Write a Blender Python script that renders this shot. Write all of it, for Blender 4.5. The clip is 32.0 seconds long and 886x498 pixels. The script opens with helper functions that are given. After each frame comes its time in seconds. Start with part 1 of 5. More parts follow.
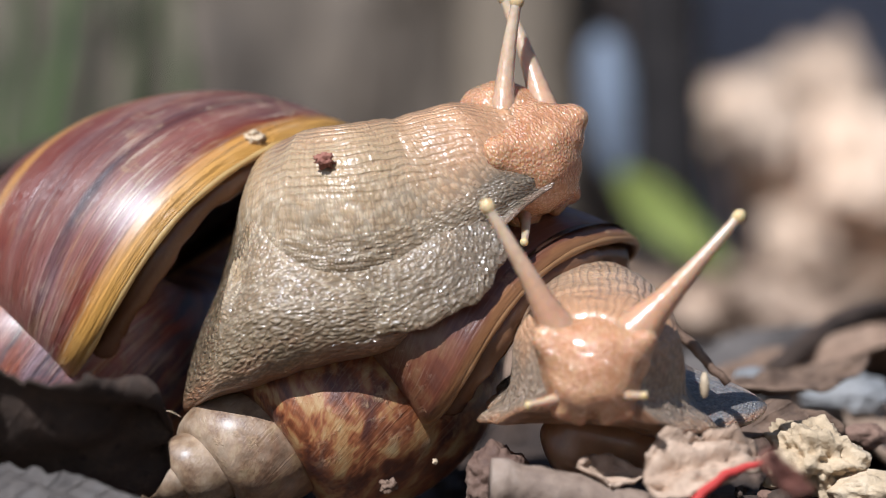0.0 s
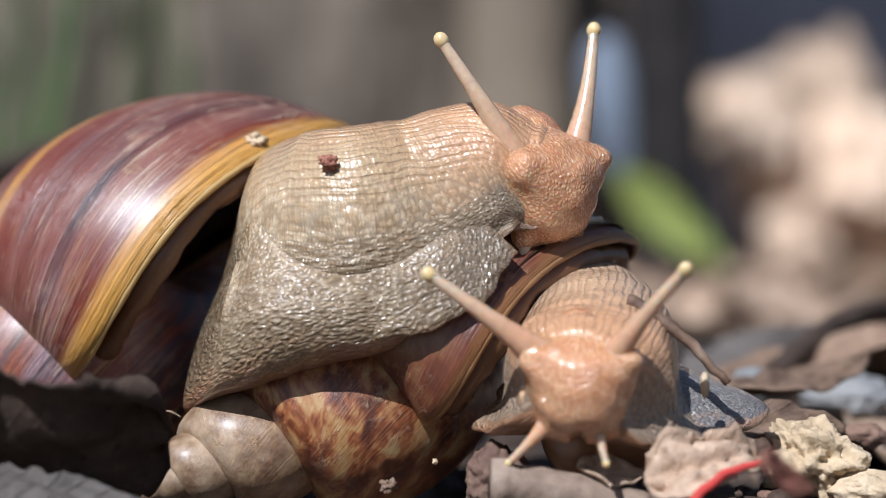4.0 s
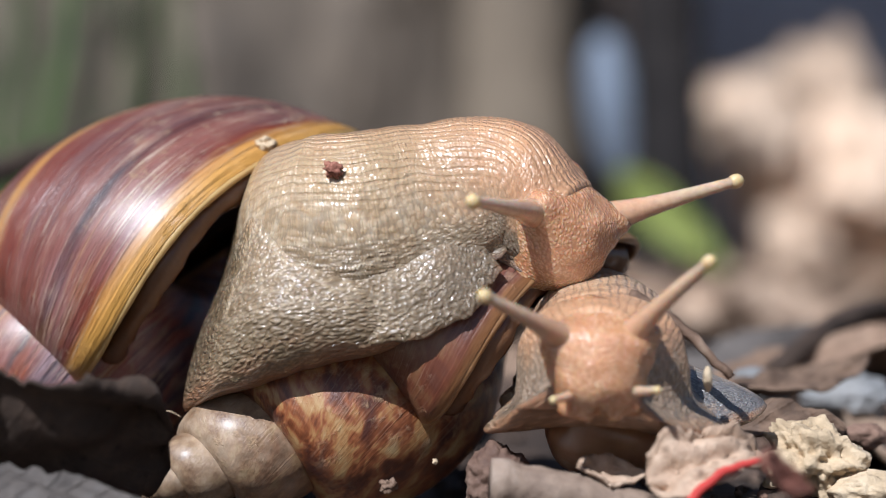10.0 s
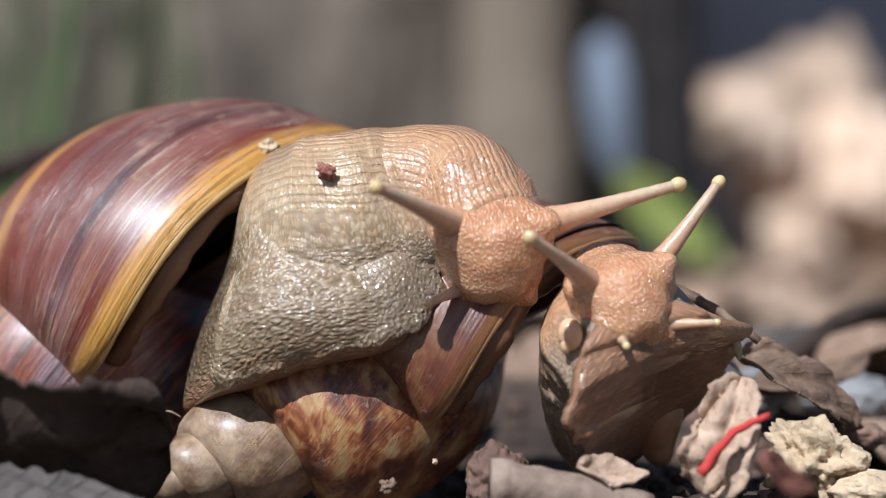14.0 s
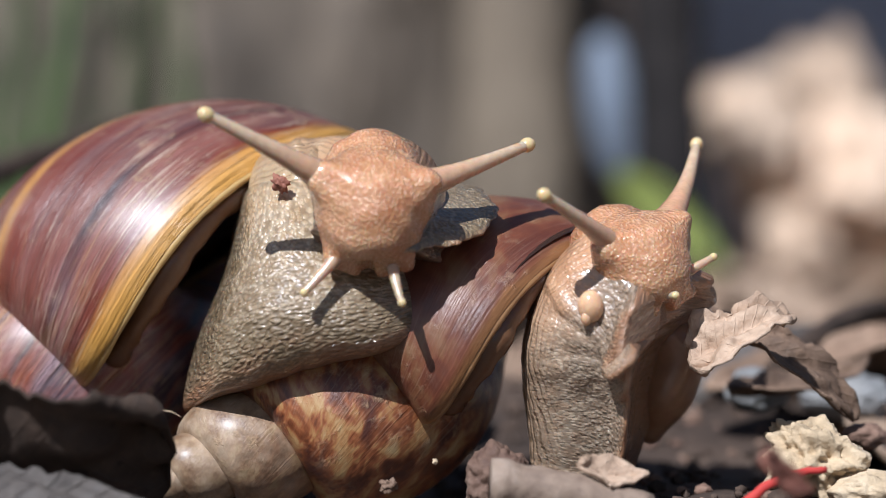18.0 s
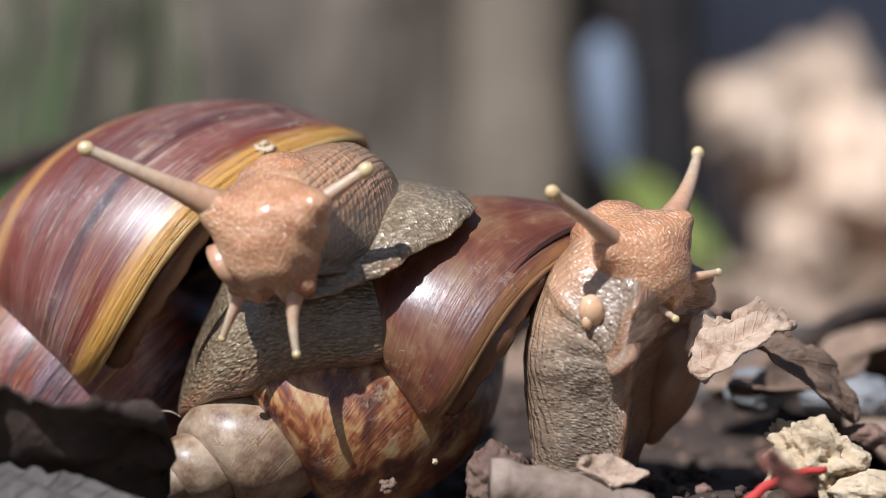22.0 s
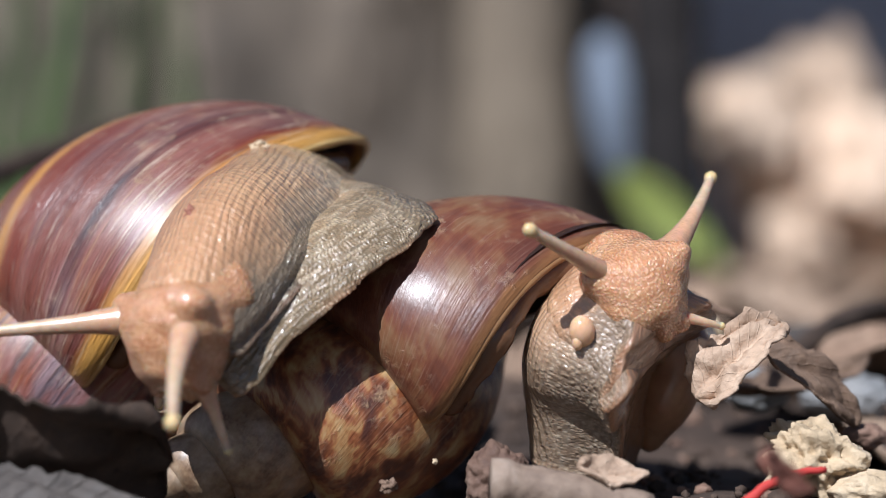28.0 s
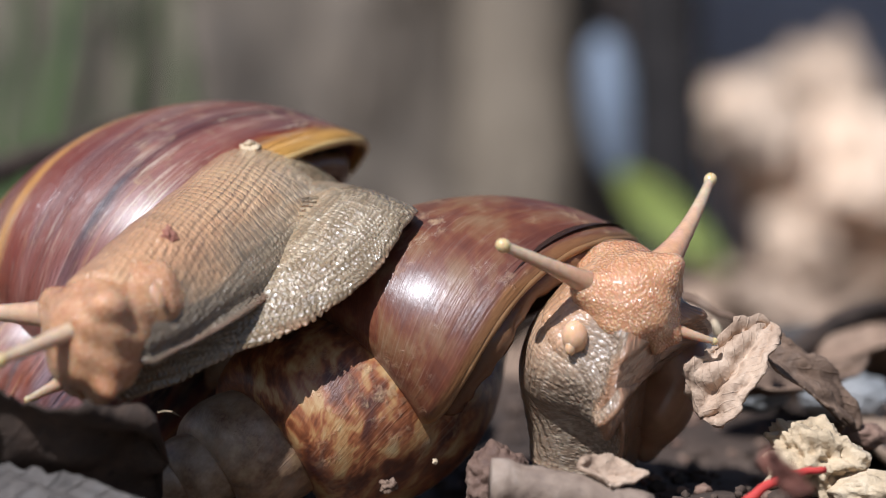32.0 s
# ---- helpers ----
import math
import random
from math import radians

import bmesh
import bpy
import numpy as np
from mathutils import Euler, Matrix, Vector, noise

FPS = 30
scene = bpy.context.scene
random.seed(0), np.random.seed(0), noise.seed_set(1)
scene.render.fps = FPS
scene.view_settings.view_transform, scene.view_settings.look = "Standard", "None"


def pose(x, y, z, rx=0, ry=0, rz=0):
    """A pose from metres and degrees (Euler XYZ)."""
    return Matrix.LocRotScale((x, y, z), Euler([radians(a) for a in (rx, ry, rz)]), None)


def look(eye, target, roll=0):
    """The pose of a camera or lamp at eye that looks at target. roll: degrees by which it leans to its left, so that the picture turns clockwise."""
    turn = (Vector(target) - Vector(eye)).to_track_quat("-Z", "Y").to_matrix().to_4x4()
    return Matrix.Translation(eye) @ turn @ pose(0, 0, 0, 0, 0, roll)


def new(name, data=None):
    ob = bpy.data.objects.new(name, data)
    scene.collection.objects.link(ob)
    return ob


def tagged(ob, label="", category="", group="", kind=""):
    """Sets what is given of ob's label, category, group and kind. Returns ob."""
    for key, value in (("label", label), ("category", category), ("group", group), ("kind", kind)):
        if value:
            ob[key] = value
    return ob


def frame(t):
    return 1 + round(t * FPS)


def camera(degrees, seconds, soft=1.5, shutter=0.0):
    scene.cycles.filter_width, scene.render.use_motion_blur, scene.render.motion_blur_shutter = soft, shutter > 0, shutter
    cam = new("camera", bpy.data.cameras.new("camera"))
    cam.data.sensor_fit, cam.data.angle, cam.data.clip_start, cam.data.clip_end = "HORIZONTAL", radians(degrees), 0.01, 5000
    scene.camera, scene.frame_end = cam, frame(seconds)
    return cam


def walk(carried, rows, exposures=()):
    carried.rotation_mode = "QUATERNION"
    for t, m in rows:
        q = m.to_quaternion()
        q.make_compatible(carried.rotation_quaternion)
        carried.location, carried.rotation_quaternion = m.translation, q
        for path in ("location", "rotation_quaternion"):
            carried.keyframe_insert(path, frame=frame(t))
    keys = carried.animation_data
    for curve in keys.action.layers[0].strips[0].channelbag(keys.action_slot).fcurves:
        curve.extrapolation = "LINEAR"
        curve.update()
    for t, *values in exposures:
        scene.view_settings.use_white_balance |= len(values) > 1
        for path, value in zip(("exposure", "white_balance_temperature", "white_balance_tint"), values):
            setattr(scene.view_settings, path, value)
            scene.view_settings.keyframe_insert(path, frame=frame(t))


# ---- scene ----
# Two giant snails on leaf litter. Lengths below are in millimetres and turned into metres by MM.
MM = 0.001
cam = camera(22.18, 32.0, soft=1.0)
cam.data.dof.use_dof = True
cam.data.dof.focus_distance = 0.386
cam.data.dof.aperture_fstop = 7.6
EYE = pose(0, -0.400, 0.056, 90, 0, 0)
walk(cam, [(0, EYE), (32, EYE)], exposures=[(0, 0.15, 5820, 10), (32, 0.15, 5820, 10)])

# ---- light ----
world = bpy.data.worlds.new("sky")
scene.world = world
world.use_nodes = True
SUN_FROM = Vector((-0.32, -0.60, 0.73)).normalized()
sky = world.node_tree.nodes.new("ShaderNodeTexSky")
sky.sky_type, sky.sun_disc = "NISHITA", False
sky.sun_elevation = math.asin(SUN_FROM.z)
sky.sun_rotation = math.atan2(SUN_FROM.x, SUN_FROM.y)
world.node_tree.links.new(sky.outputs[0], world.node_tree.nodes["Background"].inputs[0])
world.node_tree.nodes["Background"].inputs[1].default_value = 0.05
lamp = bpy.data.lights.new("sun", "SUN")
lamp.energy, lamp.angle, lamp.color = 5.0, radians(0.53), (1.0, 0.97, 0.94)
new("sun", lamp).matrix_world = look(SUN_FROM * 3, (0, 0, 0))


# ---- materials ----
class Nodes:
    """Short hand for one node material."""

    def __init__(self, name):
        self.mat = bpy.data.materials.new(name)
        self.mat.use_nodes = True
        self.tree = self.mat.node_tree
        self.bsdf = self.tree.nodes["Principled BSDF"]

    def add(self, kind, ins=(), **props):
        node = self.tree.nodes.new("ShaderNode" + kind)
        for key, value in props.items():
            setattr(node, key, value)
        for key, value in dict(ins).items():
            self.put(node.inputs[key], value)
        return node

    def put(self, socket, value):
        if isinstance(value, bpy.types.NodeSocket):
            self.tree.links.new(value, socket)
        else:
            socket.default_value = value

    def set(self, **ins):
        for key, value in ins.items():
            self.put(self.bsdf.inputs[key.replace("_", " ")], value)
        return self

    def math(self, op, a, b=0.0, clamp=False):
        node = self.add("Math", operation=op, use_clamp=clamp)
        self.put(node.inputs[0], a), self.put(node.inputs[1], b)
        return node.outputs[0]

    def noise(self, vec, scale, detail=4.0, rough=0.55, distort=0.0):
        return self.add("TexNoise", {"Vector": vec, "Scale": scale, "Detail": detail, "Roughness": rough, "Distortion": distort}).outputs[0]

    def voronoi(self, vec, scale, feature="F1", rand=1.0):
        return self.add("TexVoronoi", {"Vector": vec, "Scale": scale, "Randomness": rand}, feature=feature).outputs["Distance"]

    def ramp(self, fac, *stops):
        node = self.add("ValToRGB", {"Fac": fac})
        el = node.color_ramp.elements
        while len(el) < len(stops):
            el.new(0.5)
        for e, (at, col) in zip(el, stops):
            e.position, e.color = at, (*col, 1) if len(col) == 3 else col
        return node.outputs[0]

    def grey(self, fac, *stops):
        return self.ramp(fac, *[(a, (v, v, v)) for a, v in stops])

    def mix(self, fac, a, b, mode="MIX"):
        node = self.add("Mix", data_type="RGBA", blend_type=mode)
        for i, value in ((0, fac), (6, a), (7, b)):
            if isinstance(value, tuple) and len(value) == 3:
                value = (*value, 1)
            self.put(node.inputs[i], value)
        return node.outputs[2]

    def coords(self, kind="Object"):
        return self.add("TexCoord").outputs[kind]

    def attribute(self, name):
        return self.add("Attribute", attribute_name=name, attribute_type="GEOMETRY").outputs["Vector"]

    def stretch(self, vec, x, y, z):
        return self.add("Mapping", {"Vector": vec, "Scale": (x, y, z)}).outputs[0]

    def split(self, vec):
        return self.add("SeparateXYZ", {0: vec}).outputs

    def bump(self, height, strength, distance, normal=None):
        node = self.add("Bump", {"Height": height, "Strength": strength, "Distance": distance})
        if normal:
            self.put(node.inputs["Normal"], normal)
        return node.outputs[0]


def skin_material(name, back, flank, low, pale, head, length, dark_neck, soft=0.08):
    """Wet snail skin. The attribute rest holds millimetres along the body, millimetres round it from the back,
    and 0 (back) to 1 (foot margin); grain holds the place on the skin in millimetres."""
    m = Nodes(name)
    rest = m.attribute("rest")
    x, s, v = m.split(rest)
    flat = m.attribute("grain")
    warp = m.noise(flat, 0.16, 3)
    wv = m.math("ADD", v, m.math("MULTIPLY", m.math("SUBTRACT", warp, 0.5), 0.35))
    front = m.add("MapRange", {0: m.math("ADD", x, m.math("MULTIPLY", warp, 10.0)), 1: length * 0.52, 2: length * 1.02}, interpolation_type="SMOOTHSTEP").outputs[0]
    middle = tuple(0.35 * a + 0.65 * b for a, b in zip(flank, low))
    col = m.ramp(wv, (0.05, back), (0.30, flank), (0.44, flank), (0.60, middle), (0.80, low), (0.90, low), (0.99, (0.42, 0.245, 0.14)), (1.3, (0.40, 0.20, 0.105)))
    tone = m.noise(flat, 0.09, 3)
    neck = m.math("MULTIPLY", front, m.grey(wv, (0.46, 0.0), (0.62, dark_neck)))
    col = m.mix(neck, col, (0.125, 0.11, 0.098))
    high = m.grey(wv, (0.44, 1.0), (0.62, 0.0))
    col = m.mix(m.math("MULTIPLY", front, high), col, m.ramp(tone, (0.35, tuple(q * 0.80 for q in head)), (0.55, head), (0.70, tuple(min(0.9, q * 1.15) for q in (head[0], head[1] * 1.1, head[2] * 1.15)))))
    net = m.voronoi(m.stretch(flat, 0.8, 1.0, 1), 0.30, "DISTANCE_TO_EDGE")
    netline = m.grey(net, (0.0, 1.0), (0.16, 0.0))
    zone = m.grey(v, (0.30, 0.0), (0.5, 1.0), (0.75, 0.7), (0.9, 0.0))
    zone = m.math("MULTIPLY", zone, m.math("SUBTRACT", 1.0, front))
    col = m.mix(m.math("MULTIPLY", m.math("MULTIPLY", netline, zone), 0.5), col, pale)
    rear = m.math("SUBTRACT", 1.0, m.math("MULTIPLY", front, 0.35))
    groove_zone = m.math("MULTIPLY", m.grey(v, (0.33, 1.0), (0.52, 0.0)), rear)
    drift = m.noise(m.stretch(flat, 0.10, 0.30, 1), 1.0, 4)
    ridge = m.math("SINE", m.math("ADD", m.math("MULTIPLY", s, 5.6), m.math("MULTIPLY", drift, 13.0)))
    groove = m.math("MULTIPLY", m.math("ADD", ridge, 1.0), m.math("ADD", 0.22, m.math("MULTIPLY", m.noise(flat, 0.8, 2), 0.4)))
    col = m.mix(m.math("MULTIPLY", m.math("MULTIPLY", m.grey(groove, (0.45, 0.0), (0.85, 1.0)), groove_zone), 0.24), col, (0.27, 0.13, 0.065))
    fine = m.noise(flat, 1.4, 5)
    col = m.mix(m.grey(fine, (0.35, 0.0), (0.8, 0.25)), col, tuple(q * 0.6 for q in flank))
    jitter = m.add("VectorMath", {0: flat, 1: m.add("TexNoise", {"Vector": flat, "Scale": 0.35}).outputs["Color"]}, operation="ADD").outputs[0]
    wart = m.voronoi(m.stretch(jitter, 0.8, 1.0, 1), 1.1, "F1", 1.0)
    wart_h = m.grey(wart, (0.0, 1.0), (0.65, 0.0))
    warty = m.math("MAXIMUM", m.grey(v, (0.2, 0.14), (0.52, 0.12), (0.66, 0.5), (0.82, 1.0), (1.08, 0.8), (1.12, 0.0)), m.math("MULTIPLY", front, 0.0))
    col = m.mix(m.math("MULTIPLY", m.math("MULTIPLY", m.grey(wart, (0.35, 0.0), (0.7, 1.0)), warty), 0.22), col, tuple(q * 0.45 for q in flank))
    fringe = m.voronoi(m.stretch(flat, 1.5, 0.2, 1), 1.0, "F1", 0.6)
    edge_zone = m.grey(v, (0.88, 0.0), (0.95, 1.0), (1.05, 1.0), (1.1, 0.0))
    b = m.bump(m.math("MULTIPLY", wart_h, warty), 0.6, 0.0005)
    b = m.bump(m.math("MULTIPLY", m.grey(groove, (0.3, 1.0), (0.85, 0.0)), groove_zone), 0.6, 0.0004, b)
    b = m.bump(m.math("MULTIPLY", fringe, edge_zone), 0.12, 0.0002, b)
    grains = m.voronoi(m.add("VectorMath", {0: flat, 1: m.add("TexNoise", {"Vector": flat, "Scale": 0.9}).outputs["Color"]}, operation="ADD").outputs[0], 1.15, "F1", 1.0)
    beads = m.math("MULTIPLY", m.grey(grains, (0.0, 1.0), (0.2, 0.82), (0.6, 0.0)), m.math("MAXIMUM", m.math("MULTIPLY", front, 0.7), m.grey(v, (0.1, 0.25), (0.5, 0.6), (1.05, 1.0), (1.15, 0.1))))
    film = m.bump(m.math("MULTIPLY", beads, m.grey(m.noise(flat, 0.6, 2), (0.35, 0.45), (0.6, 1.0))), 1.0, 0.0003, b)
    b = m.bump(beads, 0.8, 0.00022, b)
    col = m.mix(m.math("MULTIPLY", m.math("MULTIPLY", m.grey(grains, (0.42, 0.0), (0.68, 1.0)), m.grey(v, (0.35, 0.15), (0.55, 1.0))), 0.45), col, tuple(q * 0.42 for q in low))
    col = m.mix(m.math("MULTIPLY", m.grey(beads, (0.45, 0.0), (0.8, 1.0)), 0.22), col, pale)
    b = m.bump(fine, 0.22, 0.0003, b)
    rough = m.grey(m.noise(flat, 0.5, 3), (0.3, 0.26), (0.7, 0.42))
    m.set(Base_Color=col, Roughness=rough, Normal=b, Subsurface_Weight=soft, Subsurface_Radius=(0.004, 0.0018, 0.0009), Subsurface_Scale=0.8,
          Coat_Weight=0.8, Coat_Roughness=0.085, Coat_IOR=1.65, Coat_Normal=film, IOR=1.42)
    return m.mat


def shell_material(name, dark, mid, light, lipcol, contrast, pale_spire, across, lip_wide=1.0, old=(1.55, 2.5), sheen_wear=0.6, along_rate=19.0, late_dark=0.0, thread=1.0, blotch=False):
    """Shell glaze with streaks along the growth lines. UV: turns before the lip (x), way across the whorl (y)."""
    m = Nodes(name)
    uv = m.coords("UV")
    x, y, z = m.split(uv)
    wob = m.noise(m.stretch(uv, 7, 6, 1), 1.0, 3)
    along = m.math("ADD", m.math("MULTIPLY", x, along_rate), m.math("MULTIPLY", wob, contrast))
    low = m.add("CombineXYZ", {0: along, 1: m.math("MULTIPLY", y, across), 2: 0.0}).outputs[0]
    streak = m.noise(low, 1.0, 3, 0.62)
    fine = m.noise(m.stretch(uv, 230, 3, 1), 1.0, 4, 0.65)
    val = m.math("ADD", m.math("MULTIPLY", streak, 1 - 0.24 * thread), m.math("MULTIPLY", fine, 0.24 * thread))
    violet = (dark[0] * 1.6, dark[1] * 2.0, dark[2] * 3.0)
    col = m.ramp(val, (0.33, dark), (0.42, violet), (0.46, mid), (0.52, (mid[0] * 1.5, mid[1] * 1.2, mid[2] * 0.9)), (0.565, light), (0.59, mid), (0.64, violet), (0.72, dark))
    if blotch:
        col = m.ramp(val, (0.36, dark), (0.45, (mid[0] * 0.55, mid[1] * 0.5, mid[2] * 0.5)), (0.51, mid), (0.56, (0.40, 0.20, 0.075)), (0.66, light))
    else:
        near = m.math("ADD", x, m.math("MULTIPLY", m.math("SUBTRACT", m.noise(m.stretch(uv, 30, 4, 1), 1.0, 4, 0.6), 0.5), 0.026))
        lilac, navy, wine, amber = (0.24, 0.105, 0.085), (0.018, 0.014, 0.022), (0.13, 0.020, 0.010), (0.56, 0.27, 0.055)
        bands = m.ramp(m.math("MULTIPLY", near, 4.0), (0.07, amber), (0.10, wine), (0.17, (0.20, 0.085, 0.07)), (0.22, lilac), (0.27, navy), (0.31, lilac), (0.40, (0.17, 0.05, 0.035)), (0.47, lilac), (0.52, wine), (0.60, (0.22, 0.06, 0.03)),
                       (0.635, amber), (0.67, amber), (0.70, wine), (0.78, (0.13, 0.05, 0.035)), (0.86, amber), (0.92, wine))
        col = m.mix(m.math("MULTIPLY", m.add("MapRange", {0: x, 1: 0.34, 2: 0.22}).outputs[0], 0.68), col, bands)
    spire = m.add("MapRange", {0: x, 1: old[0], 2: old[1]}, interpolation_type="SMOOTHSTEP").outputs[0]
    col = m.mix(m.math("MULTIPLY", spire, pale_spire), col, m.ramp(m.noise(m.coords("Object"), 150, 6, 0.68), (0.34, (0.12, 0.066, 0.036)), (0.46, (0.30, 0.21, 0.13)), (0.64, (0.52, 0.40, 0.28))))
    lip = m.grey(m.math("ADD", x, m.math("MULTIPLY", m.math("SUBTRACT", streak, 0.5), 0.03)), (0.0, 1.0), (0.014 * lip_wide, 0.9), (0.034 * lip_wide, 0.0))
    late = m.add("MapRange", {0: x, 1: 0.34, 2: 0.10}, interpolation_type="SMOOTHSTEP").outputs[0]
    col = m.mix(m.math("MULTIPLY", late, late_dark), col, m.mix(fine, (0.055, 0.013, 0.008), (0.17, 0.055, 0.032)))
    dust = m.noise(m.coords("Object"), 330, 6, 0.7)
    patch = m.noise(m.coords("Object"), 60, 4, 0.6)
    dusty = m.math("MULTIPLY", m.grey(dust, (0.52, 0.0), (0.63, 1.0)), m.grey(patch, (0.45, 0.0), (0.66, 0.85)))
    col = m.mix(dusty, col, (0.42, 0.27, 0.15))
    hair = m.noise(m.stretch(uv, 420, 9, 1), 1.0, 3, 0.7)
    scuff = m.math("MULTIPLY", m.grey(hair, (0.55, 0.0), (0.63, 1.0)), m.grey(patch, (0.40, 0.12 * thread), (0.62, 0.8 * thread)))
    # Lilac-white patches: wear and a diffuse sun sheen, both put into the colour.
    worn = m.noise(m.stretch(uv, 9, 3, 1), 1.0, 4, 0.6)
    col = m.mix(m.math("MULTIPLY", m.math("MULTIPLY", m.grey(worn, (0.52, 0.0), (0.66, sheen_wear)), m.math("SUBTRACT", 1.0, spire)), m.grey(fine, (0.4, 0.3), (0.6, 1.0))), col, (0.40, 0.32, 0.37))
    col = m.mix(scuff, col, (0.58, 0.45, 0.34))
    col = m.mix(m.math("MULTIPLY", lip, 0.92), col, m.mix(fine, lipcol, tuple(q * 1.25 for q in lipcol)))
    b = m.bump(fine, thread, 0.0009)
    b = m.bump(hair, 0.7 * thread, 0.0006, b)
    b = m.bump(m.noise(m.stretch(uv, 60, 40, 1), 1.0, 4), 0.25, 0.0006, b)
    b = m.bump(dusty, 0.6, 0.0004, b)
    rough = m.mix(dusty, m.grey(patch, (0.3, 0.27), (0.7, 0.5)), (0.85, 0.85, 0.85))
    m.set(Base_Color=col, Roughness=rough, Normal=b, Coat_Weight=0.5, Coat_Roughness=0.34)
    return m.mat


def litter_material(name, a, b, c, relief=0.0006, rough=0.8, scale=1.0, veins=0.0, gloss=0.5):
    m = Nodes(name)
    obj = m.coords("Object")
    rnd = m.add("ObjectInfo").outputs["Random"]
    shift = m.add("VectorMath", {0: obj, 1: m.add("CombineXYZ", {0: rnd, 1: rnd, 2: rnd}).outputs[0]}, operation="ADD").outputs[0]
    big = m.noise(shift, 55 * scale, 4, 0.6)
    small = m.noise(shift, 420 * scale, 5, 0.65)
    col = m.ramp(m.math("ADD", m.math("MULTIPLY", big, 0.65), m.math("MULTIPLY", small, 0.35)), (0.33, a), (0.5, b), (0.68, c))
    tone = m.math("ADD", 0.75, m.math("MULTIPLY", rnd, 0.5))
    col = m.mix(1.0, col, m.add("CombineXYZ", {0: tone, 1: tone, 2: tone}).outputs[0], "MULTIPLY")
    nb = m.bump(small, 0.6, relief)
    if veins:
        u, v, _ = m.split(m.coords("UV"))
        away = m.math("ABSOLUTE", m.math("SUBTRACT", v, 0.5))
        saw = m.math("FRACT", m.math("SUBTRACT", m.math("MULTIPLY", u, 11.0), m.math("MULTIPLY", away, 7.0)))
        line = m.grey(m.math("ABSOLUTE", m.math("SUBTRACT", saw, 0.5)), (0.0, 1.0), (0.10, 0.0))
        nb = m.bump(line, veins, 0.0006, nb)
        col = m.mix(m.math("MULTIPLY", line, 0.35 * veins), col, c)
        spots = m.voronoi(shift, 260, "F1")
        col = m.mix(m.grey(spots, (0.10, 0.6), (0.22, 0.0)), col, a)
    nb = m.bump(big, 0.5, relief * 2.5, nb)
    m.set(Base_Color=col, Roughness=m.grey(small, (0.3, rough - 0.2), (0.7, rough + 0.1)), Normal=nb, Specular_IOR_Level=gloss)
    return m.mat


def head_material(name, tint):
    """Granular translucent head skin: rows of pale shiny granules with darker lines between them."""
    m = Nodes(name)
    flat = m.attribute("grain")
    wob = m.add("TexNoise", {"Vector": flat, "Scale": 0.5, "Detail": 3.0}).outputs["Color"]
    jit = m.add("VectorMath", {0: flat, 1: wob}, operation="ADD").outputs[0]
    cell = m.voronoi(m.stretch(jit, 0.72, 1.25, 1.25), 1.5, "F1", 0.9)
    dome = m.grey(cell, (0.0, 1.0), (0.25, 0.85), (0.62, 0.0))
    tone = m.noise(flat, 0.13, 4)
    col = m.ramp(tone, (0.32, tuple(q * f for q, f in zip(tint, (0.82, 0.72, 0.66)))), (0.5, tint), (0.68, tuple(min(0.85, q * f) for q, f in zip(tint, (1.10, 1.22, 1.32)))))
    col = m.mix(m.math("MULTIPLY", m.grey(cell, (0.42, 0.0), (0.75, 1.0)), 0.5), col, tuple(q * f for q, f in zip(tint, (0.62, 0.48, 0.42))))
    tips = m.math("MULTIPLY", m.grey(cell, (0.08, 1.0), (0.26, 0.0)), m.grey(m.noise(flat, 0.45, 2), (0.36, 0.0), (0.58, 0.85)))
    col = m.mix(tips, col, (0.86, 0.64, 0.47))
    fine = m.noise(flat, 2.2, 4)
    film = m.bump(dome, 1.0, 0.0002)
    b = m.bump(dome, 0.9, 0.00014)
    b = m.bump(fine, 0.25, 0.0002, b)
    m.set(Base_Color=col, Roughness=m.grey(fine, (0.3, 0.16), (0.7, 0.32)), Normal=b, Subsurface_Weight=0.42, Subsurface_Radius=(0.0045, 0.0017, 0.0008), Subsurface_Scale=0.8,
          Coat_Weight=0.85, Coat_Roughness=0.09, Coat_IOR=1.65, Coat_Normal=film, IOR=1.42)
    return m.mat


def snail_skins(name, *how):
    """The skin of the body and the more translucent skin of the head."""
    return skin_material("skin_" + name, *how), head_material("head_skin_" + name, how[4])


SKIN_A, HEAD_A = snail_skins("upper", (0.54, 0.312, 0.168), (0.53, 0.37, 0.215), (0.235, 0.167, 0.096), (0.70, 0.575, 0.415), (0.61, 0.325, 0.172), 58, 0.6)
SKIN_B, HEAD_B = snail_skins("lower", (0.60, 0.39, 0.24), (0.46, 0.32, 0.215), (0.32, 0.23, 0.16), (0.70, 0.58, 0.44), (0.61, 0.325, 0.172), 60, 0.05)
SKIN_C = skin_material("skin_side_fold", (0.40, 0.33, 0.27), (0.30, 0.27, 0.25), (0.20, 0.185, 0.18), (0.50, 0.46, 0.42), (0.4, 0.3, 0.24), 90, 0.0)
SHELL_A = shell_material("shell_glaze_red", (0.030, 0.010, 0.011), (0.18, 0.038, 0.021), (0.50, 0.24, 0.075), (0.56, 0.29, 0.06), 1.6, 0.52, 1.1, 0.72, (0.9, 1.25), along_rate=15.0, thread=0.95)
SHELL_B = shell_material("shell_glaze_brown", (0.075, 0.020, 0.013), (0.29, 0.095, 0.036), (0.52, 0.36, 0.17), (0.26, 0.12, 0.045), 2.4, 0.85, 13.0, 0.28, old=(1.15, 2.2), sheen_wear=0.0, along_rate=21.0, late_dark=0.78, thread=0.25, blotch=True)
